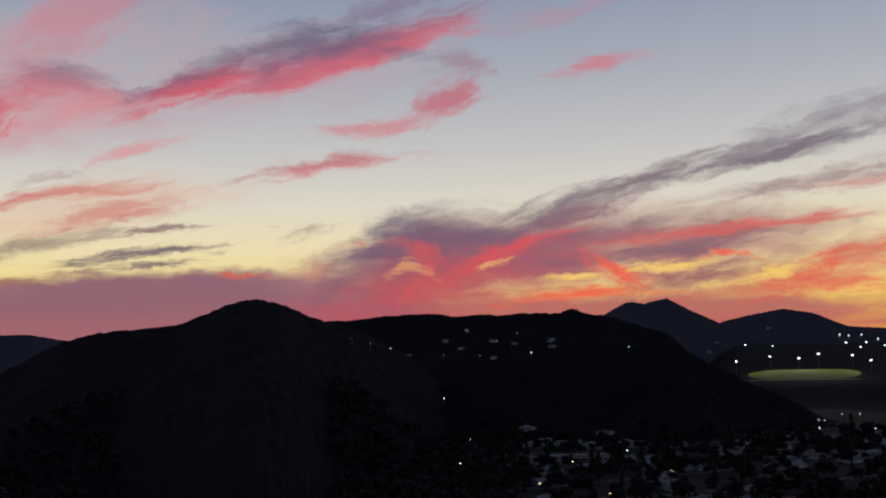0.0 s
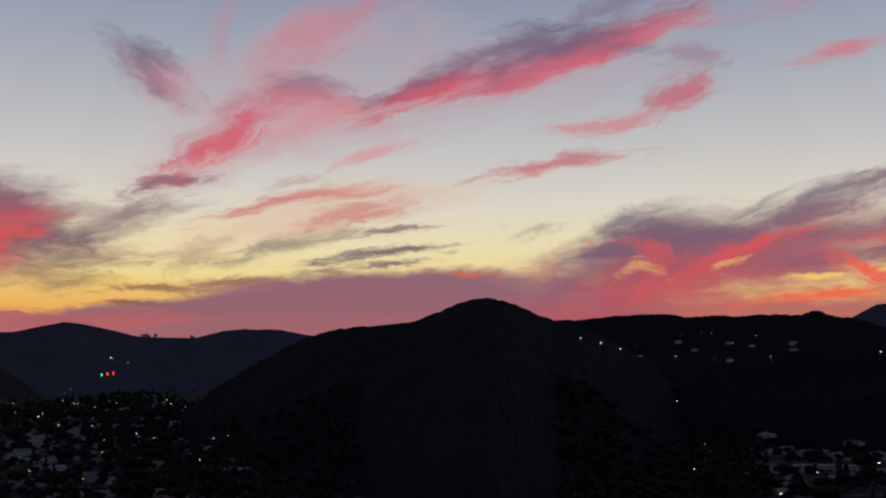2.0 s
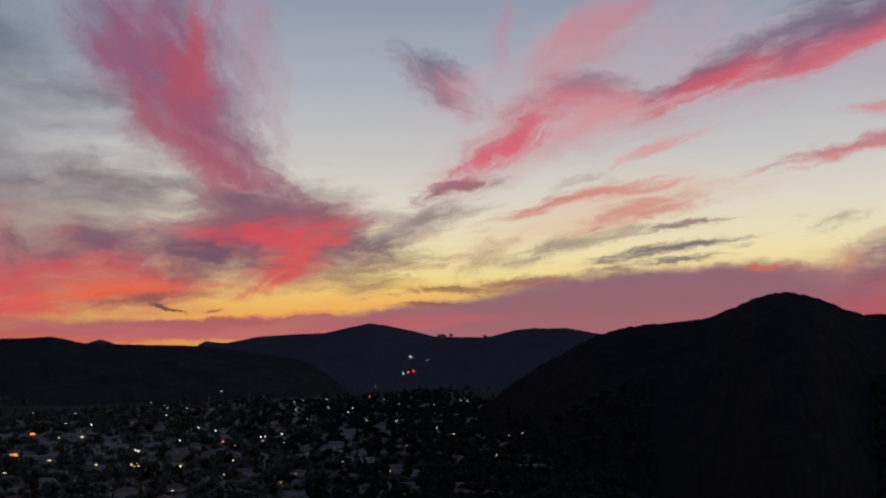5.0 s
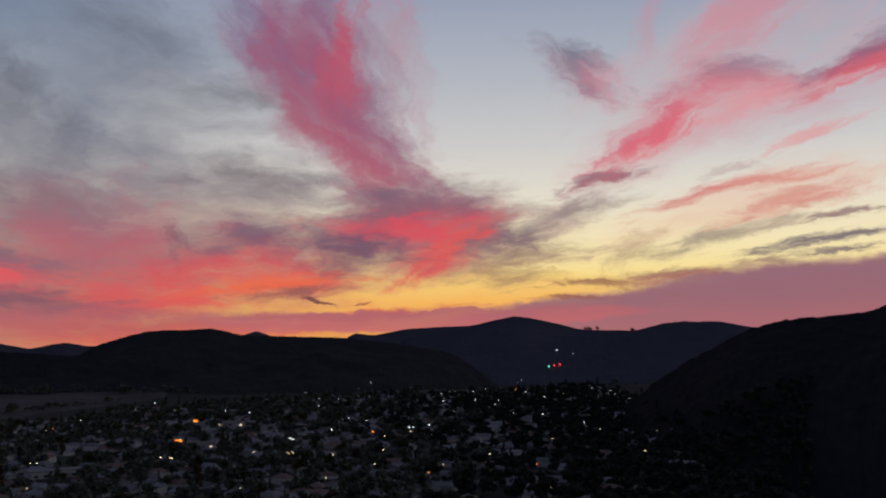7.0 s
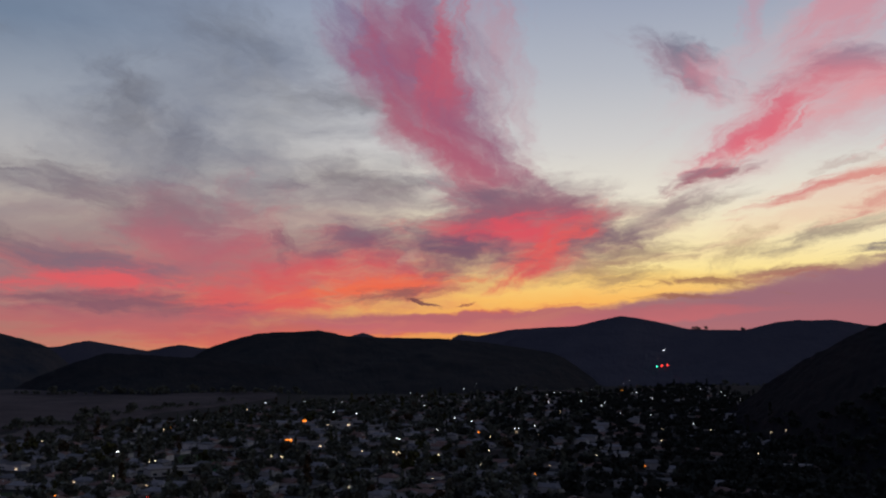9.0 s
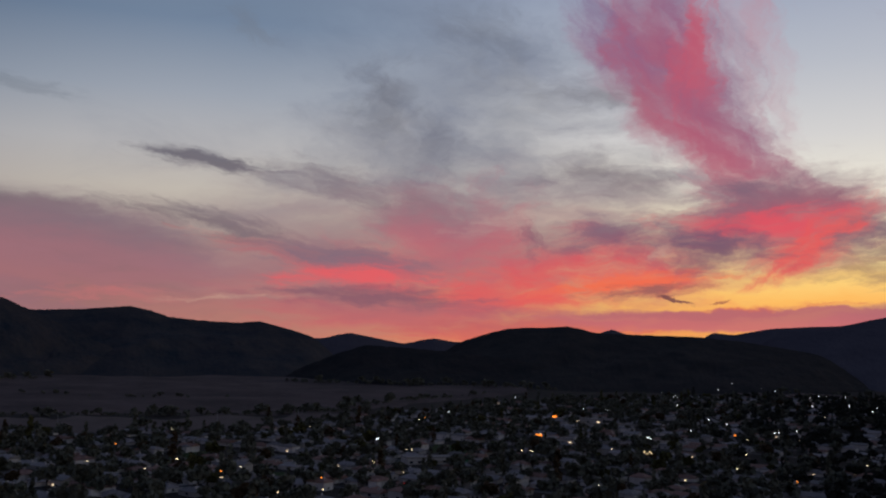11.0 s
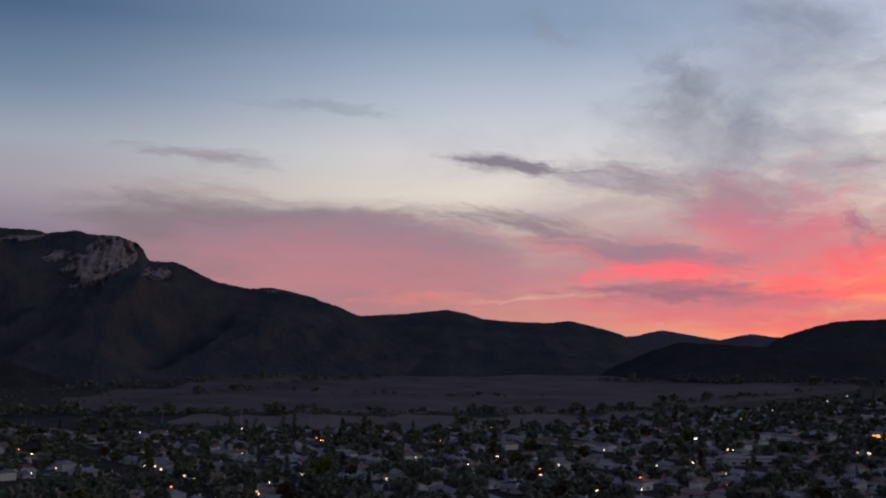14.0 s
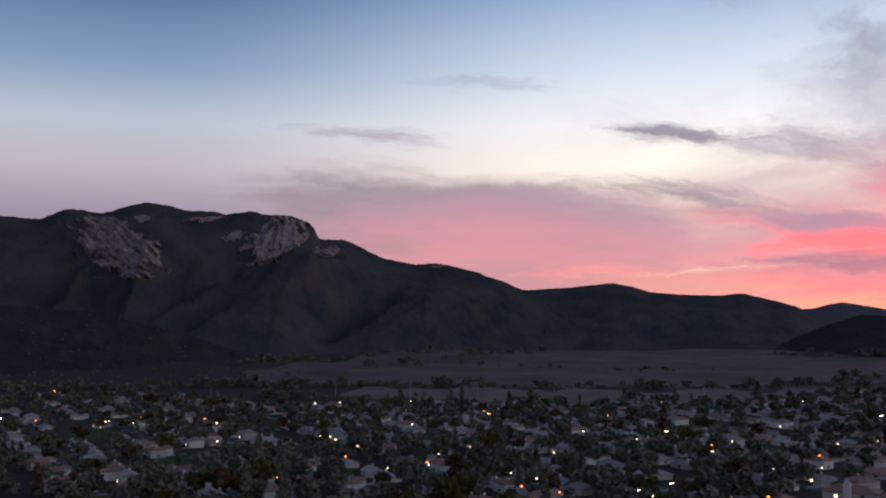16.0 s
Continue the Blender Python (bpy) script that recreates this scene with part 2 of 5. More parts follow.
cloud(20.0, 4.78, 2.76, 0.35, -1, 1.05, (142, 108, 108), (142, 108, 108), 0.70, 1.6)
cloud(7.3, 5.01, 1.85, 0.79, 0, 0.37, (206, 130, 108), (206, 130, 108), 0.65, 1.6)
cloud(11.5, 4.98, 1.88, 0.17, 3, 0.47, (215, 106, 82), (215, 106, 82), 0.85, 1.2)
# thin tan and grey wisps over the gold
cloud(34.8, 4.40, 3.54, 0.59, -1, 0.53, (165, 134, 97), (165, 134, 97), 0.60, 1.8)
cloud(32.5, 5.61, 4.55, 0.45, -5, 0.62, (162, 140, 118), (162, 140, 118), 0.70, 1.8)
cloud(31.2, 8.02, 3.85, 0.69, -17, 0.25, (135, 120, 122), (135, 120, 122), 0.65, 1.9)
cloud(27.3, 5.86, 2.44, 0.99, -32, 0.30, (170, 144, 115), (170, 144, 115), 0.60, 1.8)
cloud(22.7, 6.72, 6.23, 0.79, -13, -0.07, (139, 122, 115), (139, 122, 115), 0.75, 1.8)
cloud(17.3, 6.07, 5.25, 0.42, -8, 0.44, (115, 102, 111), (115, 102, 111), 0.92, 1.4)
cloud(16.4, 5.61, 3.59, 0.25, -5, 0.16, (119, 104, 111), (119, 104, 111), 0.85, 1.4)
cloud(16.0, 7.52, 2.82, 0.30, -8, 0.40, (134, 106, 110), (134, 106, 110), 0.85, 1.4)
cloud(7.9, 7.57, 1.80, 0.54, -10, -0.17, (139, 124, 120), (139, 124, 120), 0.55, 2.6)
cloud(21.3, 9.00, 6.84, 0.50, -11, 0.89, (207, 113, 115), (207, 113, 115), 0.90, 1.4)
cloud(18.2, 8.41, 4.66, 0.84, -11, 0.36, (207, 109, 111), (200, 122, 121), 0.88, 1.5)
cloud(21.8, 10.09, 1.84, 0.50, -14, 0.65, (173, 145, 141), (173, 145, 141), 0.50, 2.0)
# rose streamers high in the north-west, in a thin rosy haze
cloud(23.1, 14.30, 11.20, 3.96, -29, 0.20, (207, 167, 172), (207, 167, 172), 0.50, 1.4)
cloud(9.2, 16.02, 13.36, 2.97, -14, 0.08, (196, 166, 177), (196, 166, 177), 0.40, 1.2)
cloud(21.2, 13.37, 5.38, 2.48, -13, 0.47, (207, 146, 155), (207, 146, 155), 0.50, 1.4)
cloud(19.9, 8.36, 9.99, 1.98, -9, 0.21, (228, 182, 158), (228, 182, 158), 0.45, 1.4)
cloud(29.2, 9.86, 2.99, 0.64, -12, 0.39, (160, 94, 107), (138, 103, 118), 0.90, 1.3)
cloud(26.4, 12.71, 4.82, 1.29, -33, -0.14, (222, 94, 111), (205, 107, 126), 0.92, 1.3)
cloud(21.8, 14.26, 5.38, 1.39, -1, 0.93, (209, 111, 126), (143, 111, 133), 0.75, 1.5)
cloud(20.0, 13.87, 3.68, 0.99, -11, 0.28, (223, 147, 153), (223, 147, 153), 0.50, 1.6)
cloud(20.3, 18.20, 7.08, 1.68, -31, 0.54, (209, 131, 144), (209, 131, 144), 0.60, 1.5)
cloud(30.6, 16.34, 3.38, 1.68, 32, 0.12, (152, 112, 130), (108, 106, 126), 0.80, 1.6)
cloud(29.0, 15.60, 2.25, 1.49, 39, -0.07, (207, 127, 142), (207, 127, 142), 0.45, 1.6)
cloud(26.4, 18.84, 2.71, 0.89, -76, -0.08, (198, 137, 152), (198, 137, 152), 0.40, 1.5)
cloud(17.5, 12.02, 3.61, 0.50, -19, -0.08, (225, 143, 145), (225, 143, 145), 0.60, 1.5)
cloud(13.4, 15.76, 5.73, 1.19, -17, 0.22, (223, 92, 105), (151, 96, 122), 0.95, 1.1)
cloud(4.7, 17.69, 10.25, 1.29, -16, 0.10, (218, 100, 115), (157, 100, 126), 0.92, 1.1)
cloud(7.7, 17.49, 6.64, 1.34, -6, 0.62, (127, 97, 123), (110, 102, 124), 0.85, 1.5)
cloud(3.2, 20.04, 3.64, 0.99, -13, 0.03, (136, 117, 143), (136, 117, 143), 0.70, 1.6)
cloud(3.6, 13.80, 4.50, 0.64, -7, -0.37, (213, 135, 142), (213, 135, 142), 0.75, 1.4)
cloud(-0.6, 14.97, 3.00, 1.19, -23, 0.16, (203, 103, 118), (191, 117, 132), 0.85, 1.4)
cloud(-1.5, 16.90, 2.24, 0.89, 1, 0.45, (163, 124, 140), (163, 124, 140), 0.60, 1.7)
cloud(6.4, 11.21, 5.55, 0.64, -8, 0.44, (212, 123, 127), (191, 118, 126), 0.85, 1.4)
cloud(-9.5, 16.64, 3.11, 0.59, -7, 0.00, (211, 123, 136), (211, 123, 136), 0.75, 1.4)
cloud(-7.1, 19.58, 4.98, 0.69, -12, -0.15, (191, 138, 156), (191, 138, 156), 0.40, 1.6)
# burning cloud in the north
cloud(-9.1, 5.58, 19.67, 3.07, -3, 0.25, (196, 126, 124), (172, 135, 137), 0.60, 1.2)
cloud(-9.9, 2.42, 21.44, 1.68, 2, -0.13, (194, 90, 98), (177, 92, 105), 0.85, 0.8)
cloud(-1.4, 5.05, 9.30, 3.07, -3, 0.24, (177, 90, 103), (128, 96, 117), 0.90, 1.0)
cloud(-0.6, 4.47, 7.93, 2.57, -4, 0.32, (203, 89, 96), (150, 93, 110), 0.90, 1.3)
cloud(-13.1, 5.64, 8.71, 1.88, -5, 0.05, (171, 98, 109), (141, 99, 115), 0.80, 1.6)
cloud(-20.0, 4.51, 7.79, 1.68, -7, -0.02, (211, 98, 93), (160, 95, 106), 0.75, 1.7)
cloud(1.3, 6.00, 5.68, 1.58, -11, 0.88, (133, 93, 115), (117, 100, 120), 0.92, 1.3)
cloud(-7.0, 8.22, 7.08, 1.19, -17, 0.01, (141, 97, 115), (118, 100, 118), 0.90, 1.4)
cloud(-11.7, 10.12, 6.25, 0.69, -15, -0.08, (126, 106, 117), (126, 106, 117), 0.80, 1.7)
cloud(-19.3, 11.00, 8.62, 0.74, -10, 0.19, (115, 102, 116), (115, 102, 116), 0.88, 1.5)
cloud(-22.3, 11.95, 5.65, 1.39, -8, 0.45, (131, 120, 131), (131, 120, 131), 0.70, 1.9)
cloud(-21.5, 9.35, 6.34, 0.74, -7, 0.08, (152, 122, 124), (152, 122, 124), 0.75, 1.8)
cloud(-23.8, 8.98, 3.55, 0.45, -2, 0.18, (206, 132, 128), (206, 132, 128), 0.60, 1.5)
cloud(-10.4, 6.65, 8.88, 1.19, -4, 0.24, (182, 94, 105), (133, 98, 115), 0.85, 1.5)
cloud(-14.8, 6.28, 6.03, 0.69, -7, -0.12, (137, 100, 113), (137, 100, 113), 0.80, 1.6)
cloud(-3.8, 6.09, 4.86, 0.69, -19, 0.26, (224, 89, 93), (224, 89, 93), 0.85, 1.5)
cloud(-17.0, 6.90, 8.23, 0.45, -4, 0.38, (217, 105, 99), (217, 105, 99), 0.85, 1.4)
cloud(3.5, 4.90, 2.56, 0.89, 68, 3.56, (224, 91, 91), (224, 91, 91), 0.60, 1.7)
cloud(-10.0, 4.99, 2.78, 0.64, 28, -0.17, (245, 99, 79), (245, 99, 79), 0.90, 1.5)
cloud(-8.2, 3.29, 6.01, 0.45, -2, 0.93, (245, 103, 77), (245, 103, 77), 0.90, 1.6)
cloud(-16.4, 5.43, 1.83, 0.35, 5, 0.92, (241, 101, 81), (241, 101, 81), 0.90, 1.5)
cloud(-22.6, 4.60, 4.76, 0.99, -13, 0.46, (233, 103, 82), (233, 103, 82), 0.85, 1.8)
cloud(-21.8, 3.40, 5.46, 0.69, 1, 0.50, (232, 103, 86), (232, 103, 86), 0.80, 1.8)
cloud(-14.3, 4.21, 3.95, 0.79, -6, 0.18, (150, 89, 104), (150, 89, 104), 0.80, 1.5)
cloud(1.7, 4.92, 1.59, 0.50, -4, 1.24, (243, 175, 114), (243, 175, 114), 0.60, 1.6)
cloud(-7.8, 4.61, 1.86, 0.25, -2, 0.05, (250, 205, 115), (250, 205, 115), 0.95, 1.0)
cloud(-13.3, 5.12, 3.04, 0.40, -5, -0.15, (250, 207, 117), (250, 207, 117), 0.95, 1.4)
cloud(-18.8, 4.41, 2.55, 0.45, -9, 0.04, (250, 209, 115), (250, 209, 115), 0.90, 1.5)
cloud(-3.1, 5.45, 1.43, 0.25, -13, -0.03, (239, 174, 114), (239, 174, 114), 0.80, 1.5)


def background(colour):
    glow = snode("ShaderNodeBackground")
    wire(colour, glow.inputs[0])
    return glow.outputs[0]


# one streak as a group of nodes, its fibres running along it
whole_sky = sky
sky = bpy.data.node_groups.new("cloud_streak", "ShaderNodeTree")
PORTS = ["Below", "Place", "East", "Up", "Middle", "Lean", "Size", "AlongEast", "AlongUp", "AlongFrom", "AcrossEast", "AcrossUp", "AcrossFrom", "Bow",
         "Ragged", "Even", "Soft", "Cover", "Under", "Upper"]
for port in PORTS:
    kind = "Color" if port in ("Below", "Under", "Upper") else "Vector" if port in ("Place", "Middle", "Lean", "Size") else "Float"
    sky.interface.new_socket(port, in_out="INPUT", socket_type="NodeSocket" + kind)
sky.interface.new_socket("Colour", in_out="OUTPUT", socket_type="NodeSocketColor")
given = snode("NodeGroupInput").outputs
along = smath("MULTIPLY_ADD", given["East"], given["AlongEast"], smath("MULTIPLY_ADD", given["Up"], given["AlongUp"], given["AlongFrom"]))
level = smath("MULTIPLY_ADD", given["East"], given["AcrossEast"], smath("MULTIPLY_ADD", given["Up"], given["AcrossUp"], given["AcrossFrom"]))
squared = smath("MULTIPLY", along, along)
across = smath("MULTIPLY_ADD", given["Bow"], smath("MULTIPLY_ADD", squared, 1.44, -1.0), level)
apart = smath("SQRT", smath("MULTIPLY_ADD", across, across, squared))
m = snode("ShaderNodeMapping", vector_type="TEXTURE")
for i, port in enumerate(("Place", "Middle", "Lean", "Size")):
    wire(given[port], m.inputs[i])
n = snode("ShaderNodeTexNoise", noise_dimensions="2D")
wire(m.outputs[0], n.inputs["Vector"])
n.inputs["Scale"].default_value, n.inputs["Detail"].default_value, n.inputs["Roughness"].default_value = 1.0, 7.0, 0.6
n.inputs["Distortion"].default_value = 0.35
dense = smath("SUBTRACT", smath("MULTIPLY_ADD", n.outputs[0], given["Ragged"], given["Even"]), apart)
thick = snode("ShaderNodeMapRange", interpolation_type="SMOOTHSTEP")
wire(dense, thick.inputs[0])
thick.inputs[1].default_value = 0.02
wire(given["Soft"], thick.inputs[2])
covered = smath("MULTIPLY", thick.outputs[0], given["Cover"])
tone = blend(smooth(smath("MULTIPLY_ADD", n.outputs[0], 0.8, across), -0.3, 1.15), given["Under"], given["Upper"])
laid = blend(covered, given["Below"], tone)
wire(laid, snode("NodeGroupOutput").inputs["Colour"])
streak_group, sky = sky, whole_sky


def drawn(below, az, el, long, wide, lean, bow, under, upper, cover, ragged, seed):
    """One streak laid over the sky below."""
    g = snode("ShaderNodeGroup", node_tree=streak_group)
    c, s = math.cos(radians(lean)), math.sin(radians(lean))
    grain_long, grain_wide = long / min(2.6, 0.9 + 0.16 * long / wide), wide / 1.5
    for port, value in (("Middle", (az - c * seed * grain_long, el - s * seed * grain_long, 0)), ("Lean", (0, 0, radians(lean))), ("Size", (grain_long, grain_wide, 1)),
                        ("AlongEast", c / long), ("AlongUp", s / long), ("AlongFrom", -(az * c + el * s) / long), ("AcrossEast", -s / wide), ("AcrossUp", c / wide),
                        ("AcrossFrom", (az * s - el * c) / wide), ("Bow", bow), ("Ragged", ragged * 1.25), ("Even", 1.04 + 0.1 * ragged - 0.625 * ragged),
                        ("Soft", 0.14 + 0.66 * ragged), ("Cover", cover), ("Under", lin(*under)), ("Upper", lin(*upper))):
        g.inputs[PORTS.index(port)].default_value = value
    for i, source in enumerate((below, bent.outputs[0], bent_to.outputs[0], bent_to.outputs[1])):
        wire(source, g.inputs[i])
    return g.outputs[0]


# the clouds, quarter by quarter of the western sky
bent_to = snode("ShaderNodeSeparateXYZ")
wire(bent.outputs[0], bent_to.inputs[0])
EDGES = [-44.0, -6.0, 9.0, 24.0, 38.0, 52.0, 66.0, 122.0]
whole = background(clear)
for start, end in zip(EDGES, EDGES[1:]):
    quarter = clear
    for streak in CLOUDS:
        span = 1.4 * (abs(math.cos(radians(streak[4]))) * streak[2] + abs(math.sin(radians(streak[4]))) * streak[3]) + 1.5
        if start < streak[0] + span and streak[0] - span < end:
            quarter = drawn(quarter, *streak)
    outside = smath("MAXIMUM", smath("LESS_THAN", azimuth, start), smath("GREATER_THAN", azimuth, end))
    mix = snode("ShaderNodeMixShader")
    wire(outside, mix.inputs[0])
    wire(background(quarter), mix.inputs[1])
    wire(whole, mix.inputs[2])
    whole = mix.outputs[0]
dark_land = snode("ShaderNodeRGB")
dark_land.outputs[0].default_value = lin(30, 28, 34)
mix = snode("ShaderNodeMixShader")
wire(smooth(height, -0.1, -0.8), mix.inputs[0])
wire(whole, mix.inputs[1])
wire(background(dark_land.outputs[0]), mix.inputs[2])
wire(mix.outputs[0], snode("ShaderNodeOutputWorld").inputs[0])


# ---- materials ----
def material(name, colour, other=None, size=1.0, rough=0.85, metal=0.0, bump=0.3, per_object=0.0, glow=0.0):
    """A surface of two mingled colours, with coarse stains, fine grain and relief; size: metres of the coarse pattern."""
    m = bpy.data.materials.new(name)
    m.use_nodes = True
    t = m.node_tree
    b = t.nodes["Principled BSDF"]
    b.inputs["Roughness"].default_value, b.inputs["Metallic"].default_value = rough, metal
    b.inputs["Specular IOR Level"].default_value = 0.25 if rough < 0.87 else 0.04
    g = t.nodes.new("ShaderNodeNewGeometry")
    coarse, fine = t.nodes.new("ShaderNodeTexNoise"), t.nodes.new("ShaderNodeTexNoise")
    for n, scale, detail in ((coarse, 1 / size, 5), (fine, 9 / size, 6)):
        n.inputs["Scale"].default_value, n.inputs["Detail"].default_value, n.inputs["Roughness"].default_value = scale, detail, 0.6
        t.links.new(g.outputs["Position"], n.inputs["Vector"])
    mixed = t.nodes.new("ShaderNodeMath")
    mixed.operation = "MULTIPLY_ADD"
    t.links.new(fine.outputs[0], mixed.inputs[0])
    mixed.inputs[1].default_value = 0.45
    t.links.new(coarse.outputs[0], mixed.inputs[2])
    spread = t.nodes.new("ShaderNodeMapRange")
    spread.inputs[1].default_value, spread.inputs[2].default_value = 0.45, 1.0
    t.links.new(mixed.outputs[0], spread.inputs[0])
    mix = t.nodes.new("ShaderNodeMix")
    mix.data_type = "RGBA"
    t.links.new(spread.outputs[0], mix.inputs[0])
    mix.inputs[6].default_value = (*colour, 1)
    mix.inputs[7].default_value = (*(other or tuple(c * 0.6 for c in colour)), 1)
    out = mix.outputs[2]
    if per_object:
        info, hsv = t.nodes.new("ShaderNodeObjectInfo"), t.nodes.new("ShaderNodeHueSaturation")
        island = t.nodes.new("ShaderNodeMath")
        island.operation = "ADD"
        t.links.new(info.outputs["Random"], island.inputs[0])
        t.links.new(g.outputs["Random Per Island"], island.inputs[1])
        value = t.nodes.new("ShaderNodeMapRange")
        value.inputs[1].default_value, value.inputs[2].default_value = 0.0, 2.0
        value.inputs[3].default_value, value.inputs[4].default_value = 1 - per_object, 1 + per_object
        t.links.new(island.outputs[0], value.inputs[0])
        t.links.new(value.outputs[0], hsv.inputs["Value"])
        t.links.new(out, hsv.inputs["Color"])
        out = hsv.outputs[0]
    t.links.new(out, b.inputs["Base Color"])
    if bump:
        bp = t.nodes.new("ShaderNodeBump")
        bp.inputs["Strength"].default_value, bp.inputs["Distance"].default_value = bump, size * 0.12
        t.links.new(mixed.outputs[0], bp.inputs["Height"])
        t.links.new(bp.outputs[0], b.inputs["Normal"])
    return m


def lamp_glow(name, colour, strength):
    m = bpy.data.materials.new(name)
    m.use_nodes = True
    b = m.node_tree.nodes["Principled BSDF"]
    b.inputs["Base Color"].default_value = (*colour, 1)
    b.inputs["Emission Color"].default_value, b.inputs["Emission Strength"].default_value = (*colour, 1), strength
    m.cycles.emission_sampling = "NONE"
    return m


SCRUB = material("scrub_slope", (0.017, 0.029, 0.041), (0.074, 0.063, 0.060), 110, 0.95, bump=0.6)
# near-black brush toward the sunset: the shade of backlit slopes is in the colour
BACKLIT_CHAPARRAL = material("chaparral", (0.010, 0.010, 0.013), (0.015, 0.014, 0.017), 40, 0.95, bump=0.5)
# scrub of the far hills, paler and bluer: distance haze painted into its colour
HAZED_SCRUB = material("hazed_scrub", (0.066, 0.064, 0.082), (0.090, 0.084, 0.100), 120, 0.95, bump=0.5)
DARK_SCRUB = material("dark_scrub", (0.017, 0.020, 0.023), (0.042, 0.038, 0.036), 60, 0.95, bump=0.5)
ROCK = material("pale_volcanic_rock", (0.33, 0.27, 0.255), (0.085, 0.076, 0.078), 26, 0.9, bump=0.5)
DRY_GRASS = material("dry_grass", (0.145, 0.110, 0.104), (0.050, 0.041, 0.041), 150, 0.95, bump=0.3)
PALE_GRASS = material("pale_mown_grass", (0.17, 0.136, 0.122), (0.094, 0.076, 0.070), 60, 0.95, bump=0.3)
SOIL = material("dark_valley_soil", (0.030, 0.029, 0.025), (0.055, 0.048, 0.042), 30, 0.95)
LAWN = material("lawn", (0.035, 0.06, 0.02), (0.05, 0.07, 0.03), 12, 0.9)
ASPHALT = material("asphalt", (0.05, 0.05, 0.055), (0.07, 0.07, 0.072), 6, 0.85)


# ---- the lie of the land ----
def mesh_grid(name, points, mat, closed=False):
    """A sheet from an array of rows of points."""
    rows, cols = points.shape[:2]
    me = bpy.data.meshes.new(name)
    i = np.arange(rows * cols).reshape(rows, cols)
    quads = np.stack([i[:-1, :-1], i[:-1, 1:], i[1:, 1:], i[1:, :-1]], -1).reshape(-1, 4)
    me.vertices.add(rows * cols)
    me.vertices.foreach_set("co", points.reshape(-1).astype(np.float32))
    me.loops.add(len(quads) * 4)
    me.loops.foreach_set("vertex_index", quads.reshape(-1).astype(np.int32))
    me.polygons.add(len(quads))
    me.polygons.foreach_set("loop_start", np.arange(0, len(quads) * 4, 4, dtype=np.int32))
    me.polygons.foreach_set("use_smooth", np.ones(len(quads), dtype=bool))
    me.update(calc_edges=True)
    me.materials.append(mat)
    return new(name, me)


def value_noise(x, y, seed):
    """Smooth noise between -1 and 1 over arrays, one unit per cell."""
    xi, yi = np.floor(x).astype(np.int64), np.floor(y).astype(np.int64)
    fx, fy = x - xi, y - yi
    fx, fy = fx * fx * (3 - 2 * fx), fy * fy * (3 - 2 * fy)

    def cell(a, b):
        h = (a * 374761393 + b * 668265263 + seed * 1442695041) & 0xFFFFFFFF
        h = ((h ^ (h >> 13)) * 1274126177) & 0xFFFFFFFF
        return ((h ^ (h >> 16)) & 0xFFFF) / 32767.5 - 1.0

    low = cell(xi, yi) * (1 - fx) + cell(xi + 1, yi) * fx
    high = cell(xi, yi + 1) * (1 - fx) + cell(xi + 1, yi + 1) * fx
    return low * (1 - fy) + high * fy


def fractal(x, y, seed, octaves=5, gain=0.5):
    total, size = 0.0, 1.0
    for k in range(octaves):
        total = total + value_noise(x * 2.03 ** k, y * 2.03 ** k, seed + k) * size
        size *= gain
    return total


def roll(x, y):
    """Height of the open ground: level under the town, gently rolling beyond."""
    d = np.hypot(x, y)
    ease = np.clip((d - 1350) / 900, 0, 1)
    return fractal(x / 420, y / 420, 3, 3) * 9 * ease + fractal(x / 90, y / 90, 9, 2) * 0.8 * np.clip((d - 1300) / 200, 0, 1)


angles = np.concatenate([np.arange(-180, -40, 4.0), np.arange(-40, 125, 0.5), np.arange(125, 180.1, 5.0)])
reach = np.concatenate([[0.5], np.geomspace(60, 4950, 190)])
A, D = np.meshgrid(np.radians(angles), reach)
gx, gy = -np.sin(A) * D, np.cos(A) * D
ground = tagged(mesh_grid("ground", np.stack([gx, gy, roll(gx, gy)], -1), SOIL), "dark dry valley floor with scrub and bare soil", "ground", kind="structure")


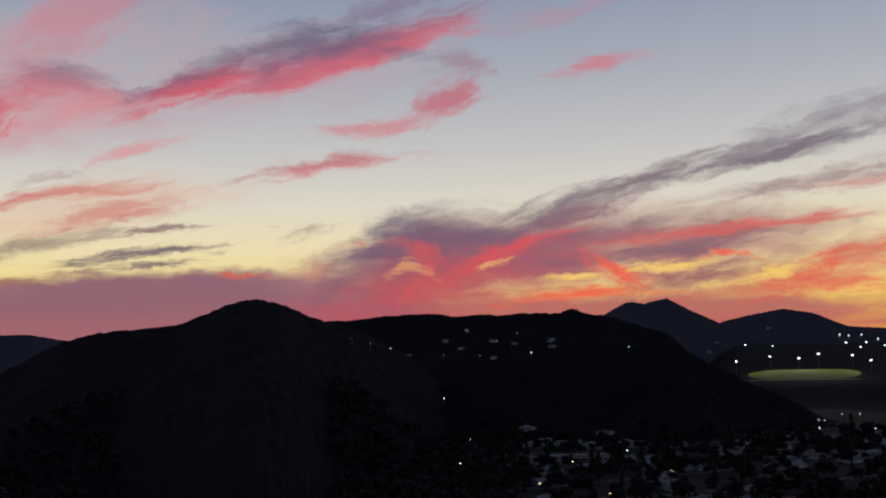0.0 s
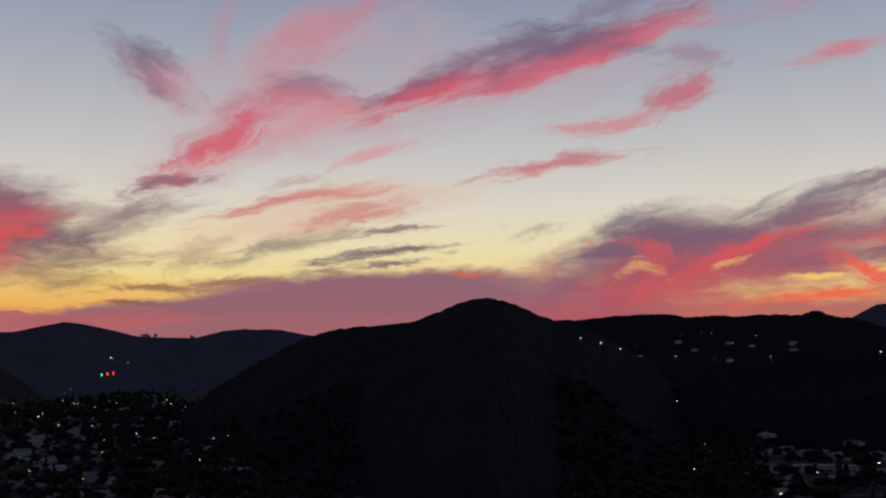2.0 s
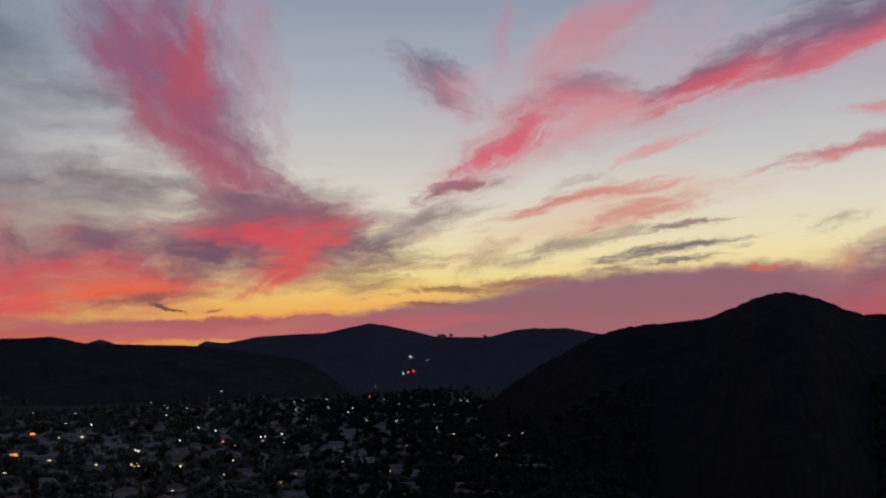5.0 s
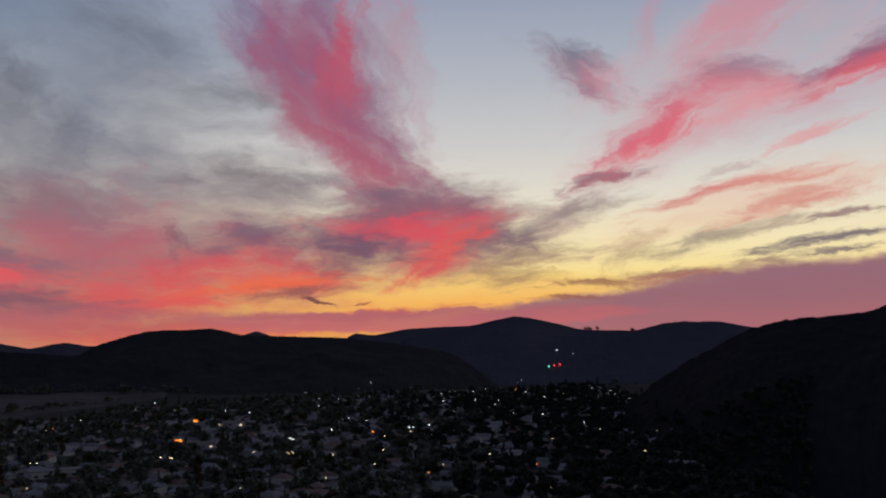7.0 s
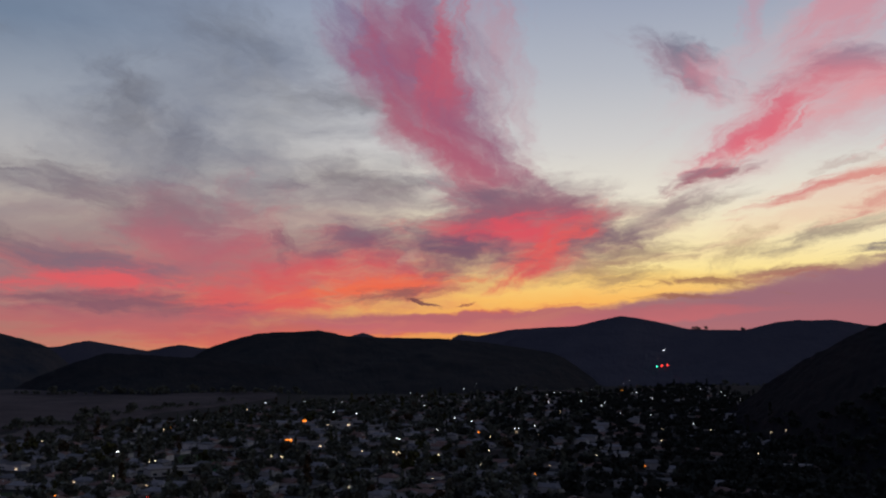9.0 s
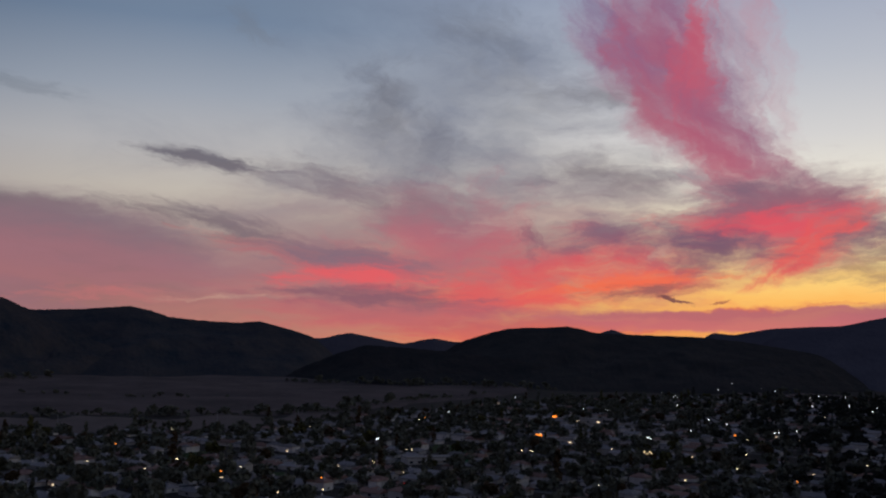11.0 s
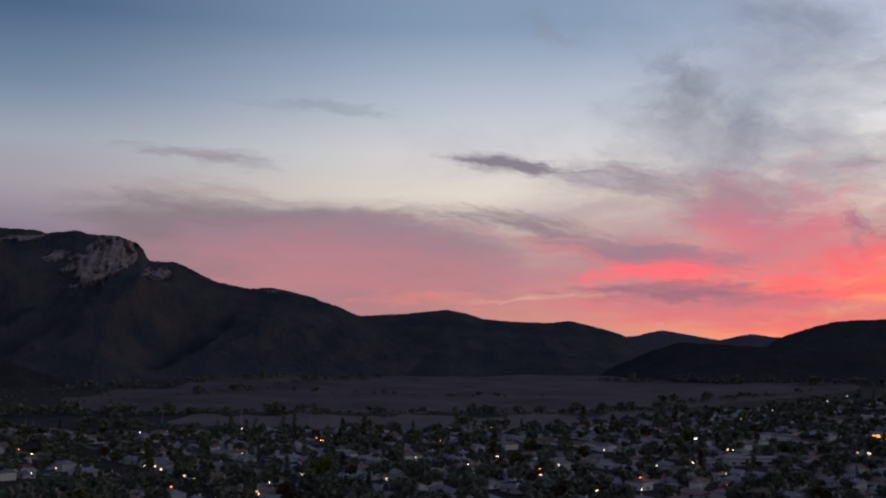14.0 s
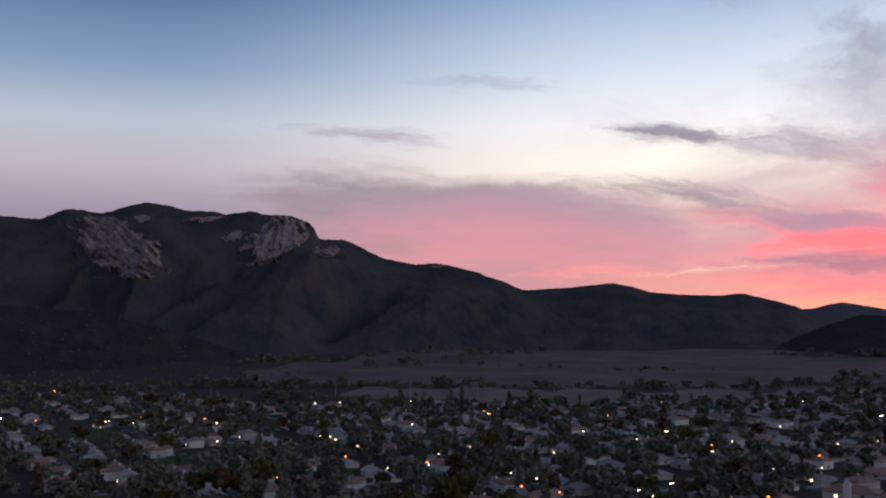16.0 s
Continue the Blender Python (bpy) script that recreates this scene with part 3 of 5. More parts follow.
def ridge(name, label, mat, dist, crest, front, back, spur=0.16, seed=1, rough=1.6, per=400, across=90, category="hill", tail=1.0, sharp=1.25):
    """A range of hills: its crest by heading and angle of height at one distance, or (heading, height, distance); front and back: the run of the slopes per metre of height."""
    stops = [(c[0], c[1], c[2] if len(c) > 2 else dist) for c in crest]
    az0 = np.array([c[0] for c in stops])
    order = np.argsort(az0)
    az = np.linspace(az0.min(), az0.max(), per)
    el = np.interp(az, az0[order], np.array([c[1] for c in stops])[order])
    dd = np.interp(az, az0[order], np.array([c[2] for c in stops])[order])
    k = np.hanning(7)
    k /= k.sum()
    el = np.convolve(np.pad(el, 3, mode="edge"), k, "valid")
    top = EYE[2] + dd * np.tan(np.radians(el))
    ends = np.clip(np.minimum(np.arange(per), np.arange(per)[::-1]) / (per * 0.12), 0, 1)
    top = np.maximum(top, 0) * (ends * ends * (3 - 2 * ends)) ** 0.6 - 6 * (1 - ends)
    w = np.linspace(-1, 1, across)
    w = np.sign(w) * np.abs(w) ** 1.35
    S, W = np.meshgrid(np.arange(per), w, indexing="ij")
    H = top[:, None] * np.ones_like(W)
    along = (np.radians(az) * dist)[:, None] * np.ones_like(W)
    smooth_run = np.convolve(np.pad(top, 30, mode="edge"), np.ones(61) / 61, "valid")[:, None]
    run = np.where(W < 0, front, back) * np.maximum(smooth_run, 30)
    out = run * W
    fall = (1 - np.abs(W)) ** sharp
    # spurs and gullies run down from the crest, and slant
    gully = fractal(along / (dist * 0.075) + W * 2.2, W * 1.4 + seed, seed, 3, 0.45)
    ribs = 0.6 - np.abs(fractal(along / (dist * 0.06) + W * 1.6, W * 0.8, seed + 20, 2, 0.4)) * 1.6
    knolls = fractal(along / 110.0, out / 110.0, seed + 30, 4, 0.5)
    down = np.clip((np.abs(W) - 0.12) / 0.4, 0, 1)
    mid = down * down * (3 - 2 * down) * np.clip((1 - np.abs(W)) * 1.7, 0, 1) * np.where(W < 0, 1.0, 0.15)
    z = H * fall + H * spur * mid * (0.7 * gully + 0.55 * ribs + 0.26 * knolls)
    z = z + fractal(along / 9.0, out / 9.0, seed + 40, 3, 0.6) * rough * (0.6 + 0.4 * mid)
    z = z - 12 * np.clip((np.abs(W) - 0.8) / 0.2, 0, 1) ** 2
    a = np.radians(az)[:, None]
    r = dd[:, None] + out
    pts = np.stack([-np.sin(a) * r, np.cos(a) * r, z], -1)
    return tagged(mesh_grid(name, pts, mat), label, category, kind="structure")


hill_near = ridge("hill_1", "near hill covered in dense chaparral, its backlit black put into the colour", BACKLIT_CHAPARRAL, 1500, [
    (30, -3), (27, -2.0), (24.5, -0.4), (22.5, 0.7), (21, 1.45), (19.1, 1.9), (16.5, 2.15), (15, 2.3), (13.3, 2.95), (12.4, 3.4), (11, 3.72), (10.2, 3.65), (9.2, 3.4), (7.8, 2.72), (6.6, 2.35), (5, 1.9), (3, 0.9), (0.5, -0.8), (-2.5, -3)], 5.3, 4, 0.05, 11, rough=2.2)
ridge("hill_2", "low dark wooded ridge beside the lit sports field", BACKLIT_CHAPARRAL, 1500, [
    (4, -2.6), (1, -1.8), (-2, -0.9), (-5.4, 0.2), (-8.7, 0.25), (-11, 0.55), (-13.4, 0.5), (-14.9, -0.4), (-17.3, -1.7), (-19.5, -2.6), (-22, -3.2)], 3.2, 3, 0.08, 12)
ridge("hill_3", "dark hillside with scattered lit houses below the skyline", BACKLIT_CHAPARRAL, 2900, [
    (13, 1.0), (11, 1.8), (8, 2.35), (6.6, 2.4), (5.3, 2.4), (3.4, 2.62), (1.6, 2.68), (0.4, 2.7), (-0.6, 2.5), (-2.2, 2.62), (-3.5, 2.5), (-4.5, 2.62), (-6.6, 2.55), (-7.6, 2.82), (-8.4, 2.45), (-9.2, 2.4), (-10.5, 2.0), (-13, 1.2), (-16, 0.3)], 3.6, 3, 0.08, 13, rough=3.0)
ridge("hill_4", "dark twin-peaked hill with masts on its top", HAZED_SCRUB, 3600, [
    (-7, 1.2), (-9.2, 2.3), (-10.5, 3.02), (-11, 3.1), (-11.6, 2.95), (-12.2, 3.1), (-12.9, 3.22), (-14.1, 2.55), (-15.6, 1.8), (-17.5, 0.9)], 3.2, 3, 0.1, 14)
ridge("hill_5", "rounded dark hill behind the sports field", HAZED_SCRUB, 4000, [
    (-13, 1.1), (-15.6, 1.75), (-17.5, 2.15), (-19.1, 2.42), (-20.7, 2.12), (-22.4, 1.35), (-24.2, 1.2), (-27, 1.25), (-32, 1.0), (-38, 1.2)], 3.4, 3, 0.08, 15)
ridge("hill_6", "far hills on the sunset skyline, blue-grey with haze put into their colour", HAZED_SCRUB, 4400, [
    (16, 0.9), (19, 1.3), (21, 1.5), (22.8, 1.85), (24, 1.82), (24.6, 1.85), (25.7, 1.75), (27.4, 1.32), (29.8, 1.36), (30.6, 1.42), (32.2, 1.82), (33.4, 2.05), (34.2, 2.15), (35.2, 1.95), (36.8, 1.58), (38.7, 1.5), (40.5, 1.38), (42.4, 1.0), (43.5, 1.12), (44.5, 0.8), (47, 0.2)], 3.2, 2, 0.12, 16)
ridge("hill_7", "low dark hill before the far ridge", HAZED_SCRUB, 3700, [
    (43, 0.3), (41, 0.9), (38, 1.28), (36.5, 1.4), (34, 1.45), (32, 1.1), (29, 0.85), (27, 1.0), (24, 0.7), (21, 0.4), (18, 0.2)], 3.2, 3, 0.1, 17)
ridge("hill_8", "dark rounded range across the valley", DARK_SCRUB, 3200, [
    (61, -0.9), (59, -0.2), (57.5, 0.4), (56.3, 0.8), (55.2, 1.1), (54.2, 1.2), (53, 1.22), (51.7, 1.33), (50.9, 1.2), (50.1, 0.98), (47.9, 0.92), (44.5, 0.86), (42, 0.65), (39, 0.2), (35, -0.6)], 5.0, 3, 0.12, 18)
ridge("hill_9", "small pointed far hill", HAZED_SCRUB, 4300, [(51.5, 0.3), (50, 0.9), (49.1, 1.2), (48.2, 0.9), (46.5, 0.2)], 3, 3, 0.06, 19, per=120)
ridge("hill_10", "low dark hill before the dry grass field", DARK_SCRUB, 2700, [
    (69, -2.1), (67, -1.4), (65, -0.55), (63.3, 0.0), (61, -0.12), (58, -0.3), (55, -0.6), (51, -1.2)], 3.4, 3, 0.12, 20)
ridge("hill_11", "faint farthest hills in the gap of the valley", HAZED_SCRUB, 4750, [
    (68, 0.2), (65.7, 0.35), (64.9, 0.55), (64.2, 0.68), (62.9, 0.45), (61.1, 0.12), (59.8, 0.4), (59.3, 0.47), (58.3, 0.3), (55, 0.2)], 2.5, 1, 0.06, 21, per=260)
ridge("hill_12", "dark rolling hills at the end of the valley", SCRUB, 3800, [
    (90, 1.0), (86, 1.7), (83, 1.6), (81.3, 1.5), (79, 1.62), (76.5, 1.87), (75.4, 1.65), (74.4, 1.32), (72.5, 1.16), (70.6, 1.1), (69.4, 1.22), (67.5, 0.75), (66, 0.3), (63.5, -0.9)], 3.6, 3, 0.16, 22)
mountain = ridge("mountain", "steep dark mountain with pale rock cliffs below its crest", SCRUB, 3300, [
    (132, 3.5), (124, 4.2), (118, 4.8), (112, 5.3), (110.6, 5.4), (108.7, 5.3), (107.3, 5.92), (106.4, 5.85), (105.5, 5.7), (104, 6.2), (103.1, 6.42), (102, 6.25), (101, 6.0), (99.1, 5.95), (98.9, 5.8), (97.2, 6.05), (96.8, 5.85), (95.1, 5.82), (94.6, 5.6), (93.8, 5.2), (93.5, 4.45),
    (92, 4.45), (89.7, 3.35), (88, 3.0), (86.5, 3.08), (84.5, 2.6), (82.8, 2.0), (81, 1.2), (78.5, 0), (74, -1.5), (71, -2)], 2.1, 2, 0.27, 23, 2.6, 700, 150, "mountain")
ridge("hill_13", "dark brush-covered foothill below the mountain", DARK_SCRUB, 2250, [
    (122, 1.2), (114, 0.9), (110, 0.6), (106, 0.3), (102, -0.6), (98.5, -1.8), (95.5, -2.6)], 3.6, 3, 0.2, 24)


# ---- finding places on the land ----
bpy.context.view_layer.update()
DEPS = bpy.context.evaluated_depsgraph_get()


def land(x, y):
    """Height of the land under a place."""
    hit, at, *_ = scene.ray_cast(DEPS, (x, y, 2000), (0, 0, -1))
    return at.z if hit else 0.0


def sight(az, el):
    """The place on the land that lies in a direction from the drone, or None."""
    way = compass(az, math.cos(radians(el)), math.sin(radians(el)))
    hit, at, *_ = scene.ray_cast(DEPS, EYE, way)
    return at if hit else None


def part(name, bm, mat, parent=None, label=""):
    """Links a bmesh as one mesh object under a thing or a part."""
    me = bpy.data.meshes.new(name)
    bm.to_mesh(me)
    bm.free()
    for m in mat if isinstance(mat, (list, tuple)) else (mat,):
        me.materials.append(m)
    ob = new(name, me)
    ob.parent = parent
    return tagged(ob, label)


def box(bm, lo, hi, slot=0, bevel=0.0):
    """A box between two corners."""
    vs = [bm.verts.new((x, y, z)) for z in (lo[2], hi[2]) for y in (lo[1], hi[1]) for x in (lo[0], hi[0])]
    faces = [bm.faces.new([vs[i] for i in f]) for f in ((0, 2, 3, 1), (4, 5, 7, 6), (0, 1, 5, 4), (2, 6, 7, 3), (0, 4, 6, 2), (1, 3, 7, 5))]
    for f in faces:
        f.material_index = slot
    if bevel:
        bmesh.ops.bevel(bm, geom=list({e for f in faces for e in f.edges}), offset=bevel, segments=1, affect="EDGES")
    return faces


def boxed(*boxes):
    bm = bmesh.new()
    for lo, hi in boxes:
        box(bm, lo, hi)
    return bm


def tube(bm, a, b, ra, rb, sides=8):
    """A tapered round bar from a to b."""
    a, b = Vector(a), Vector(b)
    q = (b - a).to_track_quat("Z", "Y")
    rings = []
    for c, r in ((a, ra), (b, rb)):
        rings.append([bm.verts.new(c + q @ Vector((math.cos(i * math.tau / sides) * r, math.sin(i * math.tau / sides) * r, 0))) for i in range(sides)])
    for i in range(sides):
        bm.faces.new((rings[0][i], rings[0][(i + 1) % sides], rings[1][(i + 1) % sides], rings[1][i]))
    bm.faces.new(rings[0][::-1])
    bm.faces.new(rings[1])


# ---- rock cliffs of the mountain ----
def outcrop(az, el, wide, tall, lean, proud, seed, label):
    """A bare rock face that stands proud of the slope, with fissures running down it."""
    n, k = (84, 64) if wide > 0.7 else (30, 22)
    pts = np.zeros((k, n, 3))
    for j in range(k):
        for i in range(n):
            u, v = i / (n - 1) * 2 - 1, j / (k - 1) * 2 - 1
            a, e = az - u * wide * 1.15 - v * lean, el + v * tall * 1.15
            at = sight(a, e)
            while at is None or at.length > 4200:
                e -= 0.06
                at = sight(a, e)
            edge = 0.5 * noise.fractal((u * 2.0 + seed, v * 2.0, seed), 0.5, 2.0, 6) + 0.34 * noise.noise((u * 5 + v * 4, v * 3 - seed, seed))
            mask = 0.98 - math.hypot(u, v) + edge
            rise = max(0.0, min(1.0, mask * 2.4))
            rib = 1 - abs(noise.noise((u * wide * 2.6 + v * 1.4, v * tall * 0.8, seed * 3.1))) * 2.6
            rib += 0.6 * (1 - abs(noise.noise((u * wide * 6 + v * 1.5, v * tall * 1.8, seed * 1.7))) * 2)
            rib += 0.35 * noise.fractal((u * wide * 14, v * tall * 9, seed), 0.7, 2.0, 4)
            push = proud * (0.45 * rise + 0.5 * rise * rib) - 10 * (1 - rise) ** 2
            out = Vector((-at.x, -at.y, 0)).normalized()
            p = at + out * push * 0.9 + Vector((0, 0, push * 0.12))
            pts[j, i] = p
    ob = mesh_grid("rock_face", pts, ROCK)
    for f in ob.data.polygons:
        f.use_smooth = False
    ob.parent = mountain
    return tagged(ob, label)


outcrop(104.6, 3.8, 2.1, 1.5, -0.9, 34, 2, "broad pale pinkish rock cliff")
outcrop(105.6, 5.2, 1.1, 0.4, -0.4, 16, 3, "slanting grey rock bands above the cliff")
outcrop(96.0, 4.3, 1.55, 1.25, 0.75, 32, 5, "ribbed grey rock cliff under the summit shoulder")
outcrop(92.9, 3.75, 0.8, 0.33, 0.1, 14, 7, "small ribbed rock band")
outcrop(103.3, 5.45, 0.5, 0.28, 0.1, 12, 9, "small pale crag")
outcrop(99.9, 5.5, 1.1, 0.2, 0.5, 12, 11, "thin pale ledge of rock")
outcrop(98.3, 4.6, 0.6, 0.3, 0.3, 9, 13, "low grey crag")
outcrop(97.6, 3.9, 0.4, 0.2, 0.2, 8, 14, "low grey crag")
outcrop(86.6, 2.85, 0.45, 0.12, 0.0, 8, 15, "small pale crag")


# ---- dry grass fields ----
def field(name, label, az_from, az_to, near, far, mat, lift, cols=130, rows=110):
    az = np.linspace(az_from, az_to, cols)
    n0 = np.interp(az, [c[0] for c in near], [c[1] for c in near]) + fractal(az * 0.7, az * 0, 31, 4) * 40
    f0 = np.interp(az, [c[0] for c in far], [c[1] for c in far]) + fractal(az * 0.5, az * 0 + 5, 37, 4) * 60
    t = np.linspace(0, 1, rows)[:, None]
    r = n0[None] * (1 - t) + f0[None] * t
    a = np.radians(az)[None] * np.ones_like(r) + fractal(r / 160, r * 0, 41, 3) * 0.004
    x, y = -np.sin(a) * r, np.cos(a) * r
    rim = np.minimum(np.minimum(t, 1 - t) * 12, 1)
    z = roll(x, y) + lift * rim - 0.5 * (1 - rim) + fractal(x / 60, y / 60, 43, 3) * 0.5 * rim
    return tagged(mesh_grid(name, np.stack([x, y, z], -1), mat), label, "field", kind="structure")


field("meadow_1", "wide field of dry purplish-brown grass in the valley", 54, 97.5, [(54, 2250), (58, 1850), (63, 1500), (67, 1390), (80, 1390), (90, 1400), (97.5, 1500)], [(54, 2500), (58, 2700), (63, 3100), (70, 3300), (80, 3150), (88, 2750), (93, 2250), (97.5, 1800)], DRY_GRASS, 1.6)
field("meadow_2", "low mown strip of dry grass beside the town", 63, 92, [(63, 1290), (67, 1165), (75, 1150), (86, 1150), (92, 1200)], [(63, 1470), (70, 1355), (80, 1350), (88, 1345), (92, 1340)], PALE_GRASS, 2.2, 90, 24)
field("meadow_3", "dry pale clearing on the lower hills", 36.5, 42.5, [(36.5, 2520), (42.5, 2480)], [(36.5, 2700), (42.5, 2680)], DRY_GRASS, 3, 40, 20)

# terrace that carries the sports field
taz, tr = np.meshgrid(np.radians(np.linspace(-34, -12.5, 80)), np.linspace(1900, 3300, 70), indexing="ij")
side_in = np.clip((np.degrees(taz) + 34) / 4, 0, 1) * np.clip((-12.5 - np.degrees(taz)) / 4, 0, 1)
rise_in = np.clip((tr - 1900) / 360, 0, 1)
rise_in = rise_in * rise_in * (3 - 2 * rise_in)
tz = (40 + (tr - 2300) * 0.085) * rise_in * side_in - 6 * (1 - rise_in * side_in)
tagged(mesh_grid("terrace", np.stack([-np.sin(taz) * tr, np.cos(taz) * tr, tz], -1), BACKLIT_CHAPARRAL), "dark raised ground that carries the sports field", "ground", kind="structure")

bpy.context.view_layer.update()
DEPS = bpy.context.evaluated_depsgraph_get()


# ---- the town ----
WALL = material("stucco", (0.64, 0.60, 0.56), (0.48, 0.45, 0.42), 4, 0.9, bump=0.1, per_object=0.45)
ROOF = material("roof_shingle", (0.30, 0.275, 0.265), (0.19, 0.175, 0.17), 3, 0.85, bump=0.3, per_object=0.55)
TILE_ROOF = material("clay_tile_roof", (0.28, 0.16, 0.12), (0.18, 0.11, 0.09), 3, 0.85, bump=0.3, per_object=0.4)
CONCRETE = material("pale_concrete", (0.40, 0.38, 0.36), (0.30, 0.285, 0.27), 2, 0.88, bump=0.1)
DOOR = material("painted_door", (0.55, 0.53, 0.50), (0.45, 0.43, 0.41), 2, 0.6, bump=0.05, per_object=0.3)
GLASS = material("window_glass", (0.03, 0.035, 0.045), (0.05, 0.055, 0.065), 3, 0.12, bump=0)
BARK = material("bark", (0.06, 0.05, 0.04), (0.09, 0.075, 0.06), 1, 0.95)
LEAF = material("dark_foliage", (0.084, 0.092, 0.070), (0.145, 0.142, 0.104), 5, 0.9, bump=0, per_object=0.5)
# shaded copy of the foliage: backlight toward the sunset painted as darker leaves
BACKLIT_LEAF = material("backlit_foliage", (0.030, 0.034, 0.028), (0.050, 0.052, 0.042), 5, 0.92, bump=0, per_object=0.5)
OLIVE = material("olive_foliage", (0.06, 0.062, 0.022), (0.085, 0.075, 0.03), 5, 0.9, bump=0, per_object=0.3)
RUST = material("autumn_foliage", (0.06, 0.038, 0.022), (0.08, 0.055, 0.03), 5, 0.9, bump=0, per_object=0.3)
STEEL = material("galvanised_steel", (0.30, 0.30, 0.31), (0.2, 0.2, 0.21), 1, 0.5, 0.8, bump=0.05)
CAR_PAINT = material("car_paint", (0.30, 0.30, 0.31), (0.24, 0.24, 0.25), 2, 0.3, 0.2, bump=0, per_object=0.8)
RUBBER = material("tyre_rubber", (0.02, 0.02, 0.02), None, 0.5, 0.9)
WARM = lamp_glow("warm_window_light", (1.0, 0.72, 0.45), 1.3)
WHITE = lamp_glow("white_lamp_light", (0.95, 0.97, 1.0), 3.6)
PORCH = lamp_glow("warm_lamp_light", (1.0, 0.74, 0.42), 4.5)
SODIUM = lamp_glow("sodium_lamp_light", (1.0, 0.26, 0.025), 1.8)
RED = lamp_glow("red_signal_light", (1.0, 0.04, 0.03), 6.0)
GREEN = lamp_glow("green_signal_light", (0.05, 1.0, 0.55), 4.0)


def hip(bm, x0, x1, y0, y1, z, rise, over=0.6, gable=False, slot=0):
    """A hipped or gabled roof with eaves, ridge along x."""
    x0, x1, y0, y1 = x0 - over, x1 + over, y0 - over, y1 + over
    ym, inset = (y0 + y1) / 2, 0.0 if gable else (y1 - y0) / 2 * 0.9
    b = [bm.verts.new(p) for p in ((x0, y0, z - 0.25), (x1, y0, z - 0.25), (x1, y1, z - 0.25), (x0, y1, z - 0.25))]
    e = [bm.verts.new(p) for p in ((x0, y0, z), (x1, y0, z), (x1, y1, z), (x0, y1, z))]
    r = [bm.verts.new((x0 + inset, ym, z + rise)), bm.verts.new((x1 - inset, ym, z + rise))]
    faces = [b[::-1], (e[0], e[1], r[1], r[0]), (e[2], e[3], r[0], r[1]), (e[1], e[2], r[1]), (e[3], e[0], r[0])]
    faces += [(b[i], b[(i + 1) % 4], e[(i + 1) % 4], e[i]) for i in range(4)]
    for f in faces:
        bm.faces.new(f).material_index = slot


def house(length, depth, eave, rise, gable, wing, roof_mat, lit, label):
    """A detached suburban house: walls, roof, garage, door, windows, chimney."""
    base = tagged(new("house"), label, "house", "houses of the town")
    l, d = length / 2, depth / 2
    walls = bmesh.new()
    box(walls, (-l, -d, -1.5), (l, d, eave))
    if wing:
        box(walls, (l - 7.2, -d - 6, -1.5), (l - 0.2, -d + 0.5, eave - 0.05))
    if gable:
        for s in (-l, l):
            f = [walls.verts.new((s, -d, eave)), walls.verts.new((s, d, eave)), walls.verts.new((s, 0, eave + rise * 0.86))]
            walls.faces.new(f)
    part("wall", walls, WALL, base)
    roof = bmesh.new()
    hip(roof, -l, l, -d, d, eave, rise, gable=gable)
    part("roof", roof, roof_mat, base)
    front = -d
    if wing:
        side = bmesh.new()
        hip(side, -6.6, 1.0, -3.5, 3.5, eave - 0.05, rise * 0.8, gable=gable)
        bmesh.ops.rotate(side, verts=side.verts, matrix=Matrix.Rotation(radians(90), 3, "Z"))
        bmesh.ops.translate(side, verts=side.verts, vec=(l - 3.7, -d + 0.6, 0))
        part("wing_roof", side, roof_mat, base)
        front = -d - 6
    part("garage_door", boxed(((l - 6.2, front - 0.08, 0), (l - 1.2, front + 0.05, 2.2))), DOOR, base)
    part("front_door", boxed(((-0.5, -d - 0.08, 0), (0.5, -d + 0.05, 2.1))), DOOR, base)
    for i, x in enumerate((-l + 2.2, -l + 5.6)):
        part("window", boxed(((x - 0.9, -d - 0.06, 0.9), (x + 0.9, -d + 0.05, 2.2))), WARM if lit and i == 0 else GLASS, base)
    part("window", boxed(((-l - 0.06, -1.0, 0.9), (-l + 0.05, 1.0, 2.2))), WARM if lit else GLASS, base)
    part("window", boxed(((-2.2, d - 0.05, 0.7), (0.6, d + 0.06, 2.2))), WARM if lit else GLASS, base)
    part("driveway", boxed(((l - 6.4, front - 7.5, -1.0), (l - 1.0, front - 0.1, 0.1))), CONCRETE, base)
    part("chimney", boxed(((-l + 3, 0.8, eave), (-l + 3.9, 1.8, eave + rise + 0.9))), WALL, base)
    return base


KINDS = [
    house(17, 10, 3.0, 2.4, False, True, ROOF, False, "pale stucco single-storey house with a grey hipped roof and garage wing"),
    house(16, 10.5, 3.0, 2.9, True, False, ROOF, False, "pale stucco house with a grey gabled roof among trees"),
    house(15, 11, 5.6, 2.4, False, True, TILE_ROOF, False, "two-storey stucco house with a reddish tiled roof"),
    house(18, 10, 3.0, 2.3, True, True, TILE_ROOF, False, "low stucco house with a reddish gabled roof and wing"),
    house(17, 10, 3.0, 2.4, False, True, ROOF, True, "pale house with warmly lit windows and a grey roof"),
    house(15, 11, 5.6, 2.6, True, False, ROOF, True, "two-storey pale house with lit windows"),
]

TURN = radians(24)
CT, ST = math.cos(TURN), math.sin(TURN)


